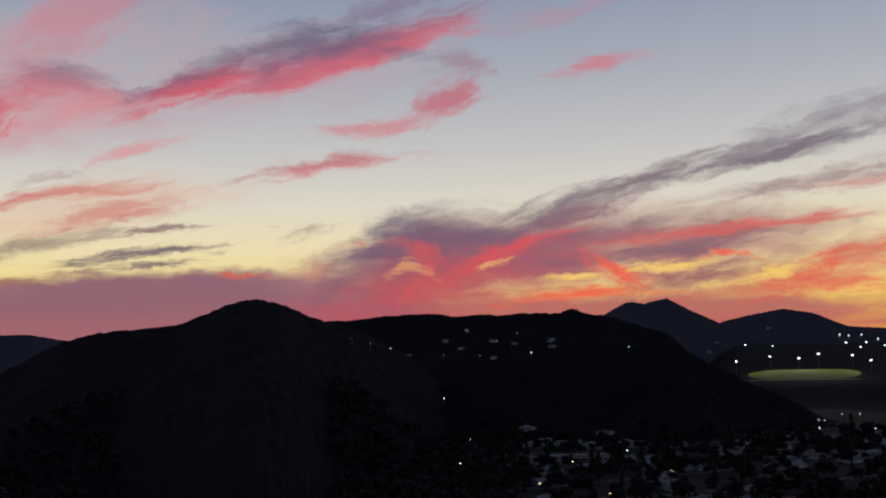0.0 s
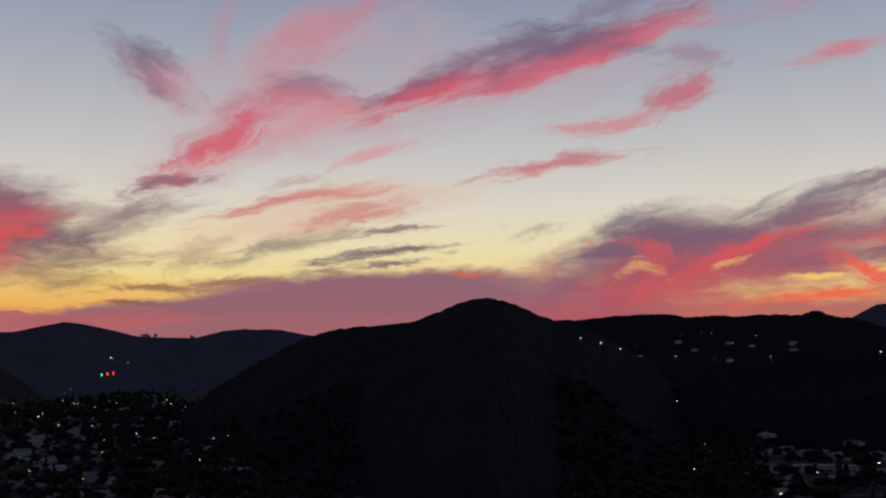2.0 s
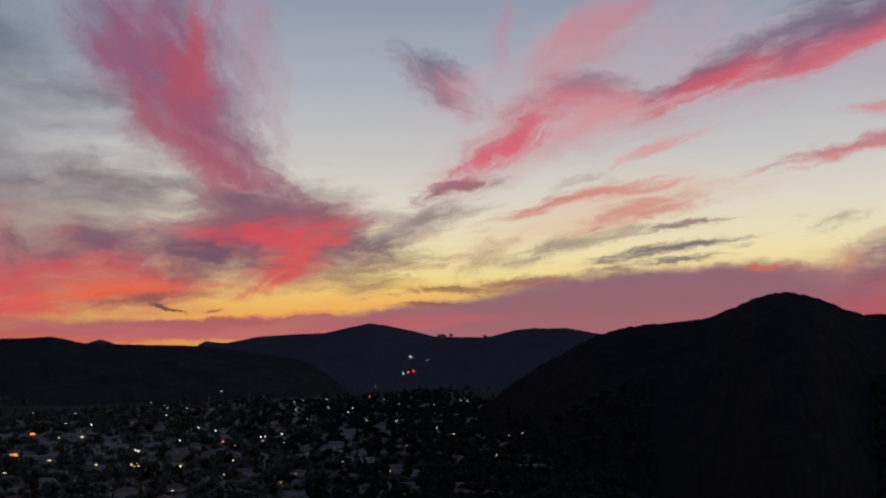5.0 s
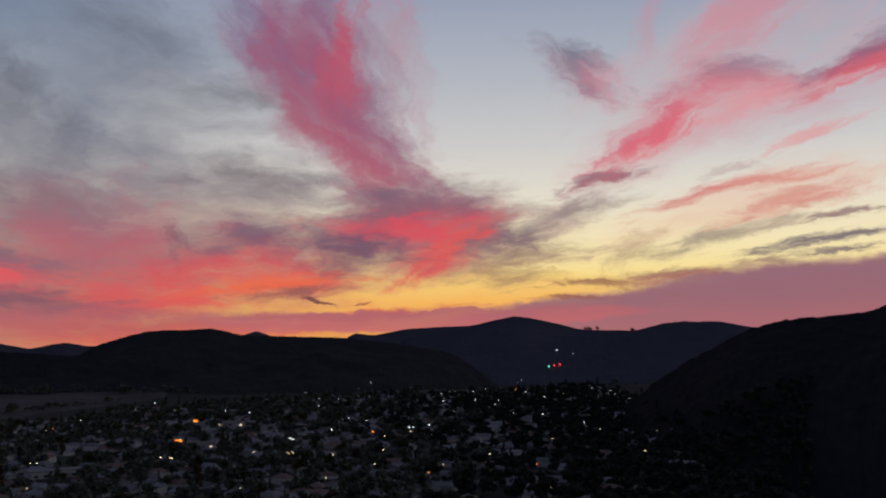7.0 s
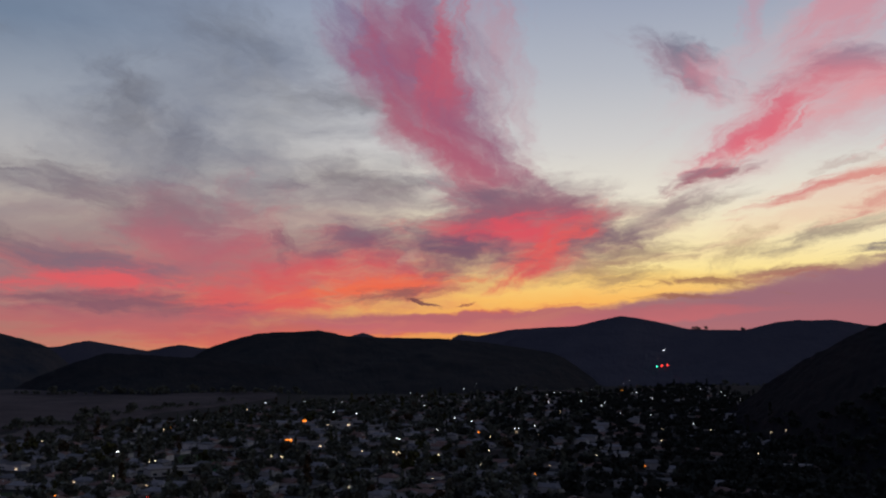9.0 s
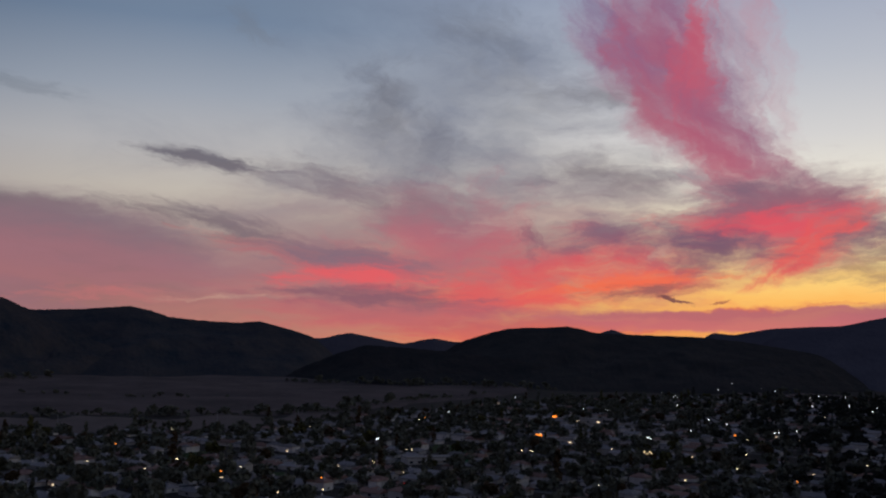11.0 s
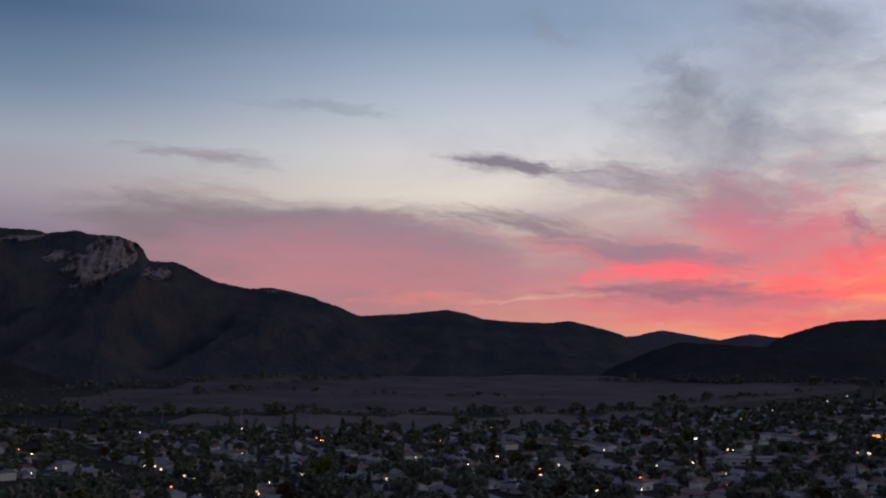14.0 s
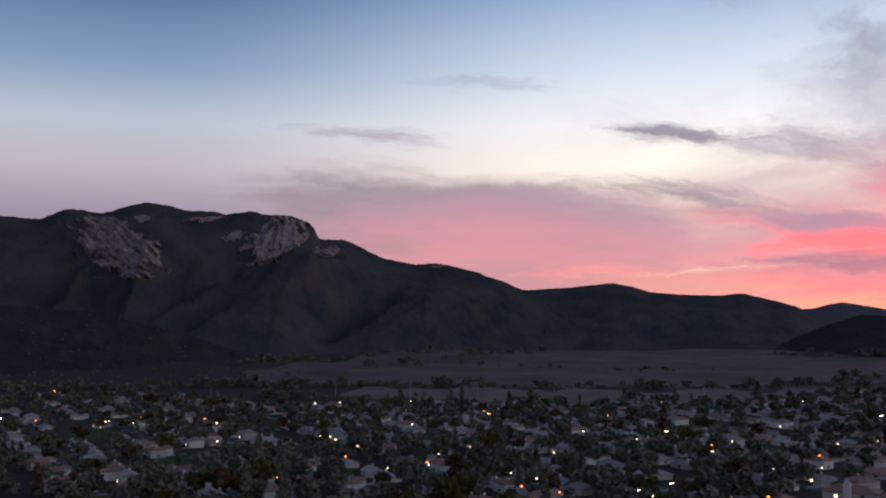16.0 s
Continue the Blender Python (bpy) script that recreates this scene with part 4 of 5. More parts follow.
def town_depth(az):
    """Nearest and farthest distance of the town for a heading."""
    if az > 24:
        return 470 if az > 30 else 640, float(np.interp(az, [24, 30, 38, 46, 53, 60, 66, 70, 92, 98, 104, 114], [1700, 2950, 2500, 2150, 1950, 1500, 1230, 1130, 1130, 1180, 1330, 1430]))
    if az < 0.5:
        return 640, float(np.interp(az, [-34, -22, -10, -3, 0.5], [1500, 1400, 1180, 1320, 1250]))
    return None


rnd = random.Random(7)
CLEAR = [(compass(az, d), r) for az, d, r in ((64.0, 572, 40), (51.3, 1380, 46), (52.4, 1070, 34), (49.2, 1300, 40), (59.5, 855, 34), (24.9, 900, 34), (-7.5, 975, 40), (97.5, 760, 30), (105.7, 900, 36), (101.2, 715, 26), (88, 820, 24), (73, 900, 28), (92.5, 640, 20), (58, 980, 34), (47, 1150, 40), (68.5, 760, 22))]


def kept_clear(x, y):
    """Whether a place belongs to a larger building or a lawn."""
    return any(math.hypot(x - c.x, y - c.y) < r for c, r in CLEAR)


lots, groves, STREETS = [], [], []
for row in range(-40, 48):
    v = row * 76.0
    wave = rnd.uniform(0, 6.3)
    line = []
    for step in range(-150, 150):
        u = step * 22.0
        bend = 14 * math.sin(u / 210 + wave)
        line.append((u * CT - (v + bend) * ST, u * ST + (v + bend) * CT))
        for sgn in (-1, 1):
            if rnd.random() < 0.07:
                continue
            uu, vv = u + rnd.uniform(-3, 3), v + bend + sgn * (19 + rnd.uniform(-2.5, 2.5))
            x, y = uu * CT - vv * ST, uu * ST + vv * CT
            az, d = math.degrees(math.atan2(-x, y)), math.hypot(x, y)
            span = town_depth(az)
            if not -34 < az < 114 or span is None or not span[0] < d < span[1] + rnd.uniform(-50, 20):
                continue
            if kept_clear(x, y) or land(x, y) > 14:
                continue
            slope = math.atan2(14 / 210 * math.cos(u / 210 + wave), 1)
            if rnd.random() > float(np.interp(az, [-24, -14, 0.5, 24, 34, 48], [0.5, 0.35, 0.2, 0.18, 0.45, 1.0])):
                groves.append((x, y, 0.0, az, d))
                continue
            lots.append((x, y, TURN + slope + (0 if sgn > 0 else math.pi) + rnd.uniform(-0.08, 0.08), az, d))
    STREETS.append(line)

heart = compass(86, 560)
lots.sort(key=lambda q: math.hypot(q[0] - heart.x, q[1] - heart.y))
NEAR_LOTS, FAR_LOTS = lots[:300], lots[300:]
# scattered houses on the western slopes
for _ in range(14):
    az = rnd.choices((rnd.uniform(-6.5, 2.0), rnd.uniform(-24.5, -14)), (4, 2))[0]
    at = sight(az, rnd.uniform(0.0, 1.5) if az < 10 else rnd.uniform(-2.2, -0.5))
    if at is not None and at.length < 4200:
        FAR_LOTS.append((at.x, at.y, rnd.uniform(0, 6.3), az, at.length))
for x, y, turn, az, d in NEAR_LOTS:
    k = rnd.choices(KINDS, (5, 5, 4, 3, 1.2, 1))[0]
    copy_thing(k, Matrix.Translation((x, y, land(x, y))) @ Matrix.Rotation(turn, 4, "Z"))
for k in KINDS:
    for o in (*k.children, k):
        bpy.data.objects.remove(o)

far = bmesh.new()
for x, y, turn, az, d in FAR_LOTS:
    if rnd.random() < 0.12:
        continue
    z = land(x, y)
    start = len(far.verts)
    l, w, e = rnd.uniform(6.5, 9.5), rnd.uniform(4.8, 6), 5.4 if rnd.random() < 0.25 else 2.9
    before = len(far.verts)
    new_faces = box(far, (-l, -w, -2), (l, w, e), 0)
    if rnd.random() < 0.6:
        box(far, (l - 7, -w - 6, -2), (l - 0.3, -w + 0.4, e - 0.1), 0)
        hip(far, l - 7, l - 0.3, -w - 6, -w + 0.4, e - 0.1, 1.7, slot=1)
    hip(far, -l, l, -w, w, e, rnd.uniform(1.9, 2.8), gable=rnd.random() < 0.4, slot=rnd.choice((1, 1, 2)))
    for i in range(4):
        if rnd.random() < 0.55:
            xx = rnd.uniform(-l + 1, l - 1)
            yy = -w if i % 2 else w
            box(far, (xx - 0.9, yy - 0.07, 0.9), (xx + 0.9, yy + 0.07, 2.2), 4 if rnd.random() < 0.10 else 3)
    far.verts.ensure_lookup_table()
    m = Matrix.Translation((x, y, z)) @ Matrix.Rotation(turn, 4, "Z")
    for i in range(start, len(far.verts)):
        far.verts[i].co = m @ far.verts[i].co
tagged(part("distant_houses", far, [WALL, ROOF, TILE_ROOF, GLASS, WARM]), "many small pale houses of the far town among dark trees", "houses", kind="stuff")


# streets
def ribbon(name, line, width, mat, lift):
    """A paved strip along a line of places."""
    pts = []
    for i, (x, y) in enumerate(line):
        a, b = line[max(i - 1, 0)], line[min(i + 1, len(line) - 1)]
        n = Vector((-(b[1] - a[1]), b[0] - a[0])).normalized() * width / 2
        z = roll(np.array(x), np.array(y)) + lift
        pts.append(((x - n.x, y - n.y, z), (x + n.x, y + n.y, z)))
    return mesh_grid(name, np.array(pts, dtype=float), mat)


def in_town(x, y):
    az, d = math.degrees(math.atan2(-x, y)), math.hypot(x, y)
    span = town_depth(az)
    return -34 < az < 114 and span is not None and span[0] - 60 < d < min(span[1], 1340)


for line in STREETS:
    stretch = []
    for p in line + [(0, 0)]:
        if in_town(*p):
            stretch.append(p)
        else:
            if len(stretch) > 4:
                tagged(ribbon("road", stretch, 9.5, ASPHALT, 0.06), "dark asphalt residential street between houses", "road", kind="structure")
            stretch = []


# ---- trees ----
def leaf_clumps(bm, centre, size, count, leaf, rnd, slot=0):
    """Small leaf sheets thrown over a lobe of the crown, thinner towards its rim."""
    for _ in range(count):
        a, b = rnd.uniform(0, math.tau), math.acos(rnd.uniform(-0.75, 1))
        r = rnd.uniform(0.55, 1.08)
        c = Vector(centre) + Vector((math.cos(a) * math.sin(b) * size[0] * r, math.sin(a) * math.sin(b) * size[1] * r, math.cos(b) * size[2] * r))
        q = Euler((rnd.uniform(-1.1, 1.1), rnd.uniform(-1.1, 1.1), rnd.uniform(0, 6.3))).to_matrix()
        s = leaf * rnd.uniform(0.6, 1.4)
        vs = [bm.verts.new(c + q @ Vector(p) * s) for p in ((-0.5, -0.35, 0), (0.1, -0.55, 0.12), (0.55, 0.05, 0), (0.15, 0.5, -0.1), (-0.45, 0.35, 0.1))]
        bm.faces.new(vs).material_index = slot


def crown_mesh(kind, rnd, count, leaf):
    bm = bmesh.new()
    if kind == "broad":
        for _ in range(6):
            leaf_clumps(bm, (rnd.uniform(-2.6, 2.6), rnd.uniform(-2.6, 2.6), rnd.uniform(4.4, 7.4)), (rnd.uniform(2, 3), rnd.uniform(2, 3), rnd.uniform(1.7, 2.4)), count // 6, leaf, rnd)
    elif kind == "tall":
        for i in range(6):
            s = 2.3 - 0.3 * i
            leaf_clumps(bm, (rnd.uniform(-0.4, 0.4), rnd.uniform(-0.4, 0.4), 3 + i * 2.1), (s, s, 1.7), count // 6, leaf * 0.9, rnd)
    else:
        for _ in range(4):
            leaf_clumps(bm, (rnd.uniform(-1.3, 1.3), rnd.uniform(-1.3, 1.3), rnd.uniform(2.2, 3.6)), (1.5, 1.5, 1.2), count // 4, leaf * 0.8, rnd)
    return bm


def tree(kind, mat, seed, label):
    """A tapered trunk with limbs and a crown of leaf clumps."""
    r = random.Random(seed)
    base = tagged(new("tree"), label, "tree", "trees of the town")
    bm = bmesh.new()
    top = {"broad": 5.2, "tall": 12.5, "small": 2.6}[kind]
    tube(bm, (0, 0, -1), (0.2, 0.1, top), 0.38, 0.1, 7)
    for _ in range(5):
        a, h = r.uniform(0, 6.3), r.uniform(0.45, 0.85) * top
        reach = 2.4 if kind == "broad" else 1.0
        tube(bm, (0, 0, h), (math.cos(a) * reach, math.sin(a) * reach, h + 1.6), 0.16, 0.05, 5)
    part("trunk", bm, BARK, base)
    part("crown", crown_mesh(kind, r, 360, 1.5), mat, base)
    return base


TREES = [
    tree("broad", LEAF, 1, "broad dark-green tree with a full uneven crown"),
    tree("broad", LEAF, 2, "broad dark-green tree with a full uneven crown"),
    tree("broad", OLIVE, 3, "yellowish-green broad tree between the houses"),
    tree("tall", LEAF, 4, "tall narrow dark conifer rising over the roofs"),
    tree("tall", LEAF, 5, "tall narrow dark conifer rising over the roofs"),
    tree("small", LEAF, 6, "small dark garden tree beside a house"),
    tree("broad", RUST, 7, "brownish autumn tree between the houses"),
]
spots = []
for x, y, turn, az, d in lots + groves:
    for _ in range(3):
        if rnd.random() < 0.88:
            a, r = rnd.uniform(0, 6.3), rnd.uniform(11.5, 20)
            spots.append((x + math.cos(a) * r, y + math.sin(a) * r))
spots = [q for q in spots if not kept_clear(*q)]
spots.sort(key=lambda q: math.hypot(q[0] - heart.x, q[1] - heart.y))
for x, y in spots[:300]:
    t = rnd.choices(TREES, (6, 6, 1.2, 1.4, 1.2, 4, 0.8))[0]
    s = rnd.choice((0.9, 1.1, 1.3, 1.5, 1.8)) * rnd.uniform(0.9, 1.1)
    copy_thing(t, Matrix.Translation((x, y, land(x, y))) @ Matrix.Rotation(rnd.uniform(0, 6.3), 4, "Z") @ Matrix.Diagonal((s, s, s * rnd.uniform(0.9, 1.15), 1)))
for t in TREES:
    for o in (*t.children, t):
        bpy.data.objects.remove(o)


def scatter(name, label, category, places, shapes, mats):
    """Many plants joined in one mesh; shapes: (points, faces) arrays; places: (x, y, z, scale, shape, material slot)."""
    co, fa, sl, at = [], [], [], 0
    for x, y, z, s, k, slot in places:
        p, f = shapes[k]
        a = (x * 12.9898 + y * 78.233) % 6.283
        rot = np.array(((math.cos(a), -math.sin(a), 0), (math.sin(a), math.cos(a), 0), (0, 0, 1)))
        co.append(p @ rot.T * s + (x, y, z))
        fa.append(f + at)
        sl.append(np.full(len(f), slot))
        at += len(p)
    co, fa, sl = np.concatenate(co), np.concatenate(fa), np.concatenate(sl)
    me = bpy.data.meshes.new(name)
    me.vertices.add(len(co))
    me.vertices.foreach_set("co", co.reshape(-1).astype(np.float32))
    me.loops.add(fa.size)
    me.loops.foreach_set("vertex_index", fa.reshape(-1).astype(np.int32))
    me.polygons.add(len(fa))
    me.polygons.foreach_set("loop_start", np.arange(0, fa.size, 5, dtype=np.int32))
    me.polygons.foreach_set("material_index", sl.astype(np.int32))
    me.update(calc_edges=True)
    for m in mats:
        me.materials.append(m)
    return tagged(new(name, me), label, category, kind="stuff")


def shape(kind, seed, count, leaf):
    bm = crown_mesh(kind, random.Random(seed), count, leaf)
    bm.verts.ensure_lookup_table()
    p = np.array([v.co[:] for v in bm.verts])
    f = np.array([[v.index for v in q.verts] for q in bm.faces])
    bm.verts.index_update()
    f = np.array([[v.index for v in q.verts] for q in bm.faces])
    bm.free()
    return p, f


SHAPES = [shape("broad", 21, 108, 2.1), shape("broad", 22, 108, 2.1), shape("tall", 23, 72, 2.0), shape("small", 24, 48, 1.8), shape("small", 25, 36, 1.9)]
places = []
for x, y in spots[300:]:
    # slot 3, the foliage with shade in its colour, goes to headings near the sunset
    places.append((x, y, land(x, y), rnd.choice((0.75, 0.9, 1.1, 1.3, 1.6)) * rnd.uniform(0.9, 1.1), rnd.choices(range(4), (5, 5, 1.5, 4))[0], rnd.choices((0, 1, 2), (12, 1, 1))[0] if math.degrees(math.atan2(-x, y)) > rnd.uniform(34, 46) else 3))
scatter("distant_trees", "many dark trees of the far town between the houses", "trees", places, SHAPES, [LEAF, OLIVE, RUST, BACKLIT_LEAF])

# hedges, thickets and bushes of the open country
bushes = []


def thicket(az0, az1, d0, d1, count, size):
    for _ in range(count):
        t = rnd.random()
        az, d = az0 + (az1 - az0) * t, d0 + (d1 - d0) * t + rnd.gauss(0, 9)
        p = compass(az, d)
        bushes.append((p.x, p.y, land(p.x, p.y) - 0.3, size * rnd.uniform(0.6, 1.5), rnd.choice((3, 4, 4, 0)), 0))


thicket(63, 76, 1440, 1370, 110, 1.2)
thicket(76, 84, 1375, 1372, 50, 1.0)
thicket(84, 97, 1372, 1420, 110, 1.3)
thicket(68, 52, 2440, 2380, 110, 1.6)
thicket(64, 70, 1260, 1150, 40, 1.1)
thicket(92, 97, 1180, 1260, 50, 1.2)
thicket(96, 113, 1440, 1470, 120, 1.3)
thicket(56, 66, 2150, 1420, 70, 1.4)
thicket(70, 88, 1800, 2000, 26, 1.1)
thicket(92, 80, 1900, 2500, 60, 1.5)
thicket(98, 84, 2050, 2650, 90, 1.6)
thicket(26, 40, 2900, 2600, 60, 1.6)
for az, size in ((30.2, 1.7), (30.0, 2.0), (29.85, 1.5), (29.5, 2.2), (27.55, 1.8), (27.45, 1.4)):
    p = compass(az, 4395)
    bushes.append((p.x, p.y, land(p.x, p.y) - 3, size, 1, 0))
# bushes in the shade-coloured foliage, added to darken pale soil beside the near hill
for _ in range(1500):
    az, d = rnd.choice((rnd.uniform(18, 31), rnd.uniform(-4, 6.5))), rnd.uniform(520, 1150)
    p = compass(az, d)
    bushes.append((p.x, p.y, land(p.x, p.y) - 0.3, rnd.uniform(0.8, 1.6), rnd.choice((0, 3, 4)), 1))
for _ in range(260):
    az, d = rnd.uniform(94, 116), rnd.uniform(1450, 2350)
    p = compass(az, d)
    bushes.append((p.x, p.y, land(p.x, p.y) - 0.4, rnd.uniform(0.7, 1.3), rnd.choice((3, 4)), 0))
scatter("bushes", "dark bushes and hedges along the dry fields and slopes", "bushes", bushes, SHAPES, [LEAF, BACKLIT_LEAF])


# ---- lamps ----
def street_lamp(kind, glow, tall, size, label):
    base = tagged(new("street_lamp"), label, "street lamp", "street lamps of the town")
    bm = bmesh.new()
    tube(bm, (0, 0, -1), (0, 0, tall), 0.14, 0.08, 8)
    part("pole", bm, STEEL, base)
    bm = bmesh.new()
    tube(bm, (0, 0, tall - 0.1), (1.8, 0, tall + 0.3), 0.06, 0.05, 6)
    part("arm", bm, STEEL, base)
    bm = bmesh.new()
    bmesh.ops.create_uvsphere(bm, u_segments=10, v_segments=6, radius=size)
    bmesh.ops.scale(bm, verts=bm.verts, vec=(1.2, 0.9, 0.75))
    bmesh.ops.translate(bm, verts=bm.verts, vec=(2.0, 0, tall + 0.1))
    head = part("lamp_head", bm, glow, base, "glowing lamp head")
    bm = bmesh.new()
    tube(bm, (2.0, 0, tall + 0.1 + size * 0.7), (2.0, 0, tall + 0.1 + size * 0.95), size * 0.45, size * 0.12, 8)
    part("hood", bm, STEEL, head)
    return base


SODIUM_LAMP = street_lamp("street", SODIUM, 10.5, 0.6, "street lamp with an orange glowing head")
WHITE_LAMP = street_lamp("street", PORCH, 9.5, 0.38, "small street lamp with a warm white glowing head")
BIG_LAMP = street_lamp("street", WHITE, 9.0, 2.1, "tall lamp with a bright white head on a far slope")
BIG_WARM = street_lamp("street", SODIUM, 7.0, 1.2, "orange lamp on a far street")


def stand(lamp, at):
    copy_thing(lamp, Matrix.Translation(at) @ Matrix.Rotation(rnd.uniform(0, 6.3), 4, "Z"))


MID_LAMP = street_lamp("street", WHITE, 11.0, 0.62, "white street lamp far down the town")
MID_WARM = street_lamp("street", SODIUM, 11.0, 1.0, "orange street lamp far down the town")


def town_lamp(az, el, orange):
    """A lamp in the town, the larger kinds farther off."""
    at = compass(az, 89.5 / math.tan(radians(-el))) if el < -2.6 else sight(az, el - 0.15)
    if at is None or at.length > 4300:
        return
    d = math.hypot(at.x, at.y)
    at.z = land(at.x, at.y) if d > 1400 else float(roll(np.array(at.x), np.array(at.y)))
    if orange:
        stand(SODIUM_LAMP if d < 950 else MID_WARM if d < 1600 else BIG_WARM, at)
    else:
        stand(WHITE_LAMP if d < 950 else MID_LAMP, at)


for az, el in ((53.22, -3.19), (51.45, -3.02), (50.73, -3.39), (49.32, -3.49), (46.27, -2.43), (44.84, -2.32), (43.27, -2.14), (42.58, -1.78), (41.01, -2.0), (40.26, -2.13), (45.54, -2.92), (44.61, -4.38), (40.22, -4.31), (40.04, -4.28), (39.2, -4.14), (46.99, -4.86), (47.18, -5.57), (46.92, -5.54), (44.79, -5.69), (42.39, -6.25), (34.1, -1.76), (33.87, -1.53), (33.29, -1.95), (35.72, -2.74), (35.2, -2.83), (38.43, -2.68), (37.49, -5.37), (35.82, -5.67), (32.59, -3.51), (30.35, -3.94), (51.58, -3.09), (50.85, -3.5), (53.41, -3.29), (60.86, -5.85), (60.37, -5.84), (59.31, -6.13), (54.04, -5.73), (53.79, -5.74), (53.51, -5.77), (49.75, -7.48)):
    town_lamp(az, el, False)
for az, el in ((47.03, -4.93), (47.24, -5.66), (46.93, -5.63), (44.78, -5.73), (44.66, -4.4), (62.5, -5.35), (51.62, -4.59), (105.42, -5.94), (105.85, -8.44), (105.15, -5.61), (104.94, -5.62), (99.26, -6.89), (103.54, -5.76), (110.26, -5.37), (86.52, -7.77), (91.11, -6.24), (93.64, -5.01), (88.04, -6.17), (89.78, -5.04), (89.61, -8.55), (78.41, -6.49), (83.53, -6.94), (81.52, -8.17), (73.7, -6.43), (75.42, -9.66), (74.2, -9.93), (73.39, -9.25), (85.49, -8.44), (80.76, -9.14), (73.69, -6.43), (67.88, -8.26), (65.57, -8.12), (62.44, -5.37), (73.35, -9.25), (69.97, -6.88), (-15.14, -6.32), (-17.42, -7.04), (-20.59, -4.11), (-20.67, -3.62), (-20.98, -3.69)):
    town_lamp(az, el, False)
for az, el in ((-21.71, -3.32), (-22.31, -3.69), (-22.7, -3.32), (-23.4, -4.09), (-22.11, -4.96), (0.04, -2.48), (-3.94, -3.93), (-6.05, -3.29), (-7.57, -3.25), (-7.2, -5.81), (-10.23, -5.31), (-9.33, -7.54)):
    town_lamp(az, el, False)
for az, el in ((42.48, -4.53), (39.16, -6.78), (34.23, -2.08), (32.97, -6.24), (59.81, -4.13), (107.66, -3.99), (103.28, -5.51), (99.05, -8.47), (99.67, -5.7), (108.73, -5.49), (92.1, -7.96), (95.94, -9.03), (87.06, -8.36), (76.98, -5.68), (81.69, -9.7), (77.11, -8.4), (79.65, -9.93), (83.84, -5.47), (83.72, -5.62), (71.18, -7.16), (68.34, -9.79), (65.47, -7.55)):
    town_lamp(az, el, True)
for i in range(64):
    x, y, turn, az, d = rnd.choice(lots + groves)
    x, y = x - math.sin(turn) * -14, y + math.cos(turn) * -14
    stand(WHITE_LAMP if d < 1300 else MID_LAMP, (x, y, land(x, y)))


def far_lamp(az, el, lamp=BIG_LAMP):
    at = sight(az, el)
    if at is not None and at.length < 4600:
        stand(lamp, at)


# lamps on the slopes west of the town, and the crossing at the end of the main street
for az, el in ((31.8, 0.05), (30.9, -0.2), (-2.1, 0.0), (0.0, 0.05), (3.0, 0.3), (-5.1, -0.1), (1.4, 1.0), (-0.4, 1.4), (-1.4, 1.45), (-2.0, 1.4), (-4.4, 1.2), (5.2, 0.9), (4.2, 0.6), (2.2, 0.6), (-10.6, 0.1), (-21.9, 0.75), (-23.0, 0.75), (-22.4, 0.7), (-22.2, 0.3), (-23.2, 0.3), (-22.9, 0.05), (-17.0, 0.3), (-18.5, 0.2), (-23.8, 0.5), (-24.1, 0.1)):
    far_lamp(az, el, BIG_LAMP if az < -15 or az > 31.5 else MID_LAMP)

def signal(at, glow, label, size=1.3):
    """A traffic signal: post, housing and one lit lens."""
    base = tagged(new("traffic_signal"), label, "traffic signal", "signals of the crossing")
    bm = bmesh.new()
    tube(bm, (0, 0, -1), (0, 0, 6), 0.2, 0.15, 8)
    part("post", bm, STEEL, base)
    part("housing", boxed(((-0.6, -0.5, 5.4), (0.6, 0.5, 8.2))), RUBBER, base)
    bm = bmesh.new()
    bmesh.ops.create_uvsphere(bm, u_segments=10, v_segments=6, radius=size)
    bmesh.ops.translate(bm, verts=bm.verts, vec=(0, -0.6, 7))
    part("lens", bm, glow, base, "glowing signal lens")
    base.location = at


for az, el, glow, label in ((32.25, -0.85, GREEN, "traffic signal showing green on the main street"), (31.65, -0.75, RED, "traffic signal showing red on the main street"), (31.95, -0.8, RED, "traffic signal showing red on the main street"),
                            (57.2, -7.0, GREEN, "traffic signal showing green in the town"), (60.8, -8.4, RED, "traffic signal showing red in the town")):
    at = sight(az, el)
    if at is not None:
        signal(at, glow, label, 1.8 if at.length > 2000 else 0.6)


# ---- sports field and its floodlights ----
def on_terrace(az, d):
    p = compass(az, d)
    return Vector((p.x, p.y, land(p.x, p.y)))


TURF = material("lit_turf", (0.12, 0.16, 0.02), (0.17, 0.17, 0.035), 20, 0.9, bump=0.1)
INFIELD = material("bare_infield", (0.22, 0.18, 0.12), (0.16, 0.13, 0.09), 15, 0.95)
pitch = []
for j in range(15):
    row = []
    for i in range(25):
        u, v = i / 12 - 1, j / 7 - 1
        az, d = -20.0 - u * 2.9 * math.sqrt(1 - 0.55 * v * v), 2410 + v * 105
        p = on_terrace(az, d)
        row.append((p.x, p.y, p.z + 0.5))
    pitch.append(row)
tagged(mesh_grid("sports_field", np.array(pitch), TURF), "floodlit green sports field on the terrace", "sports field", kind="structure")
edge_rows = [[tuple(on_terrace(-17.2 - 5.6 * i / 24, 2288 + 16 * j) + Vector((0, 0, 0.6))) for i in range(25)] for j in range(2)]
tagged(mesh_grid("bare_ground", np.array(edge_rows), INFIELD), "pale bare strip along the sports field", "ground", kind="structure")


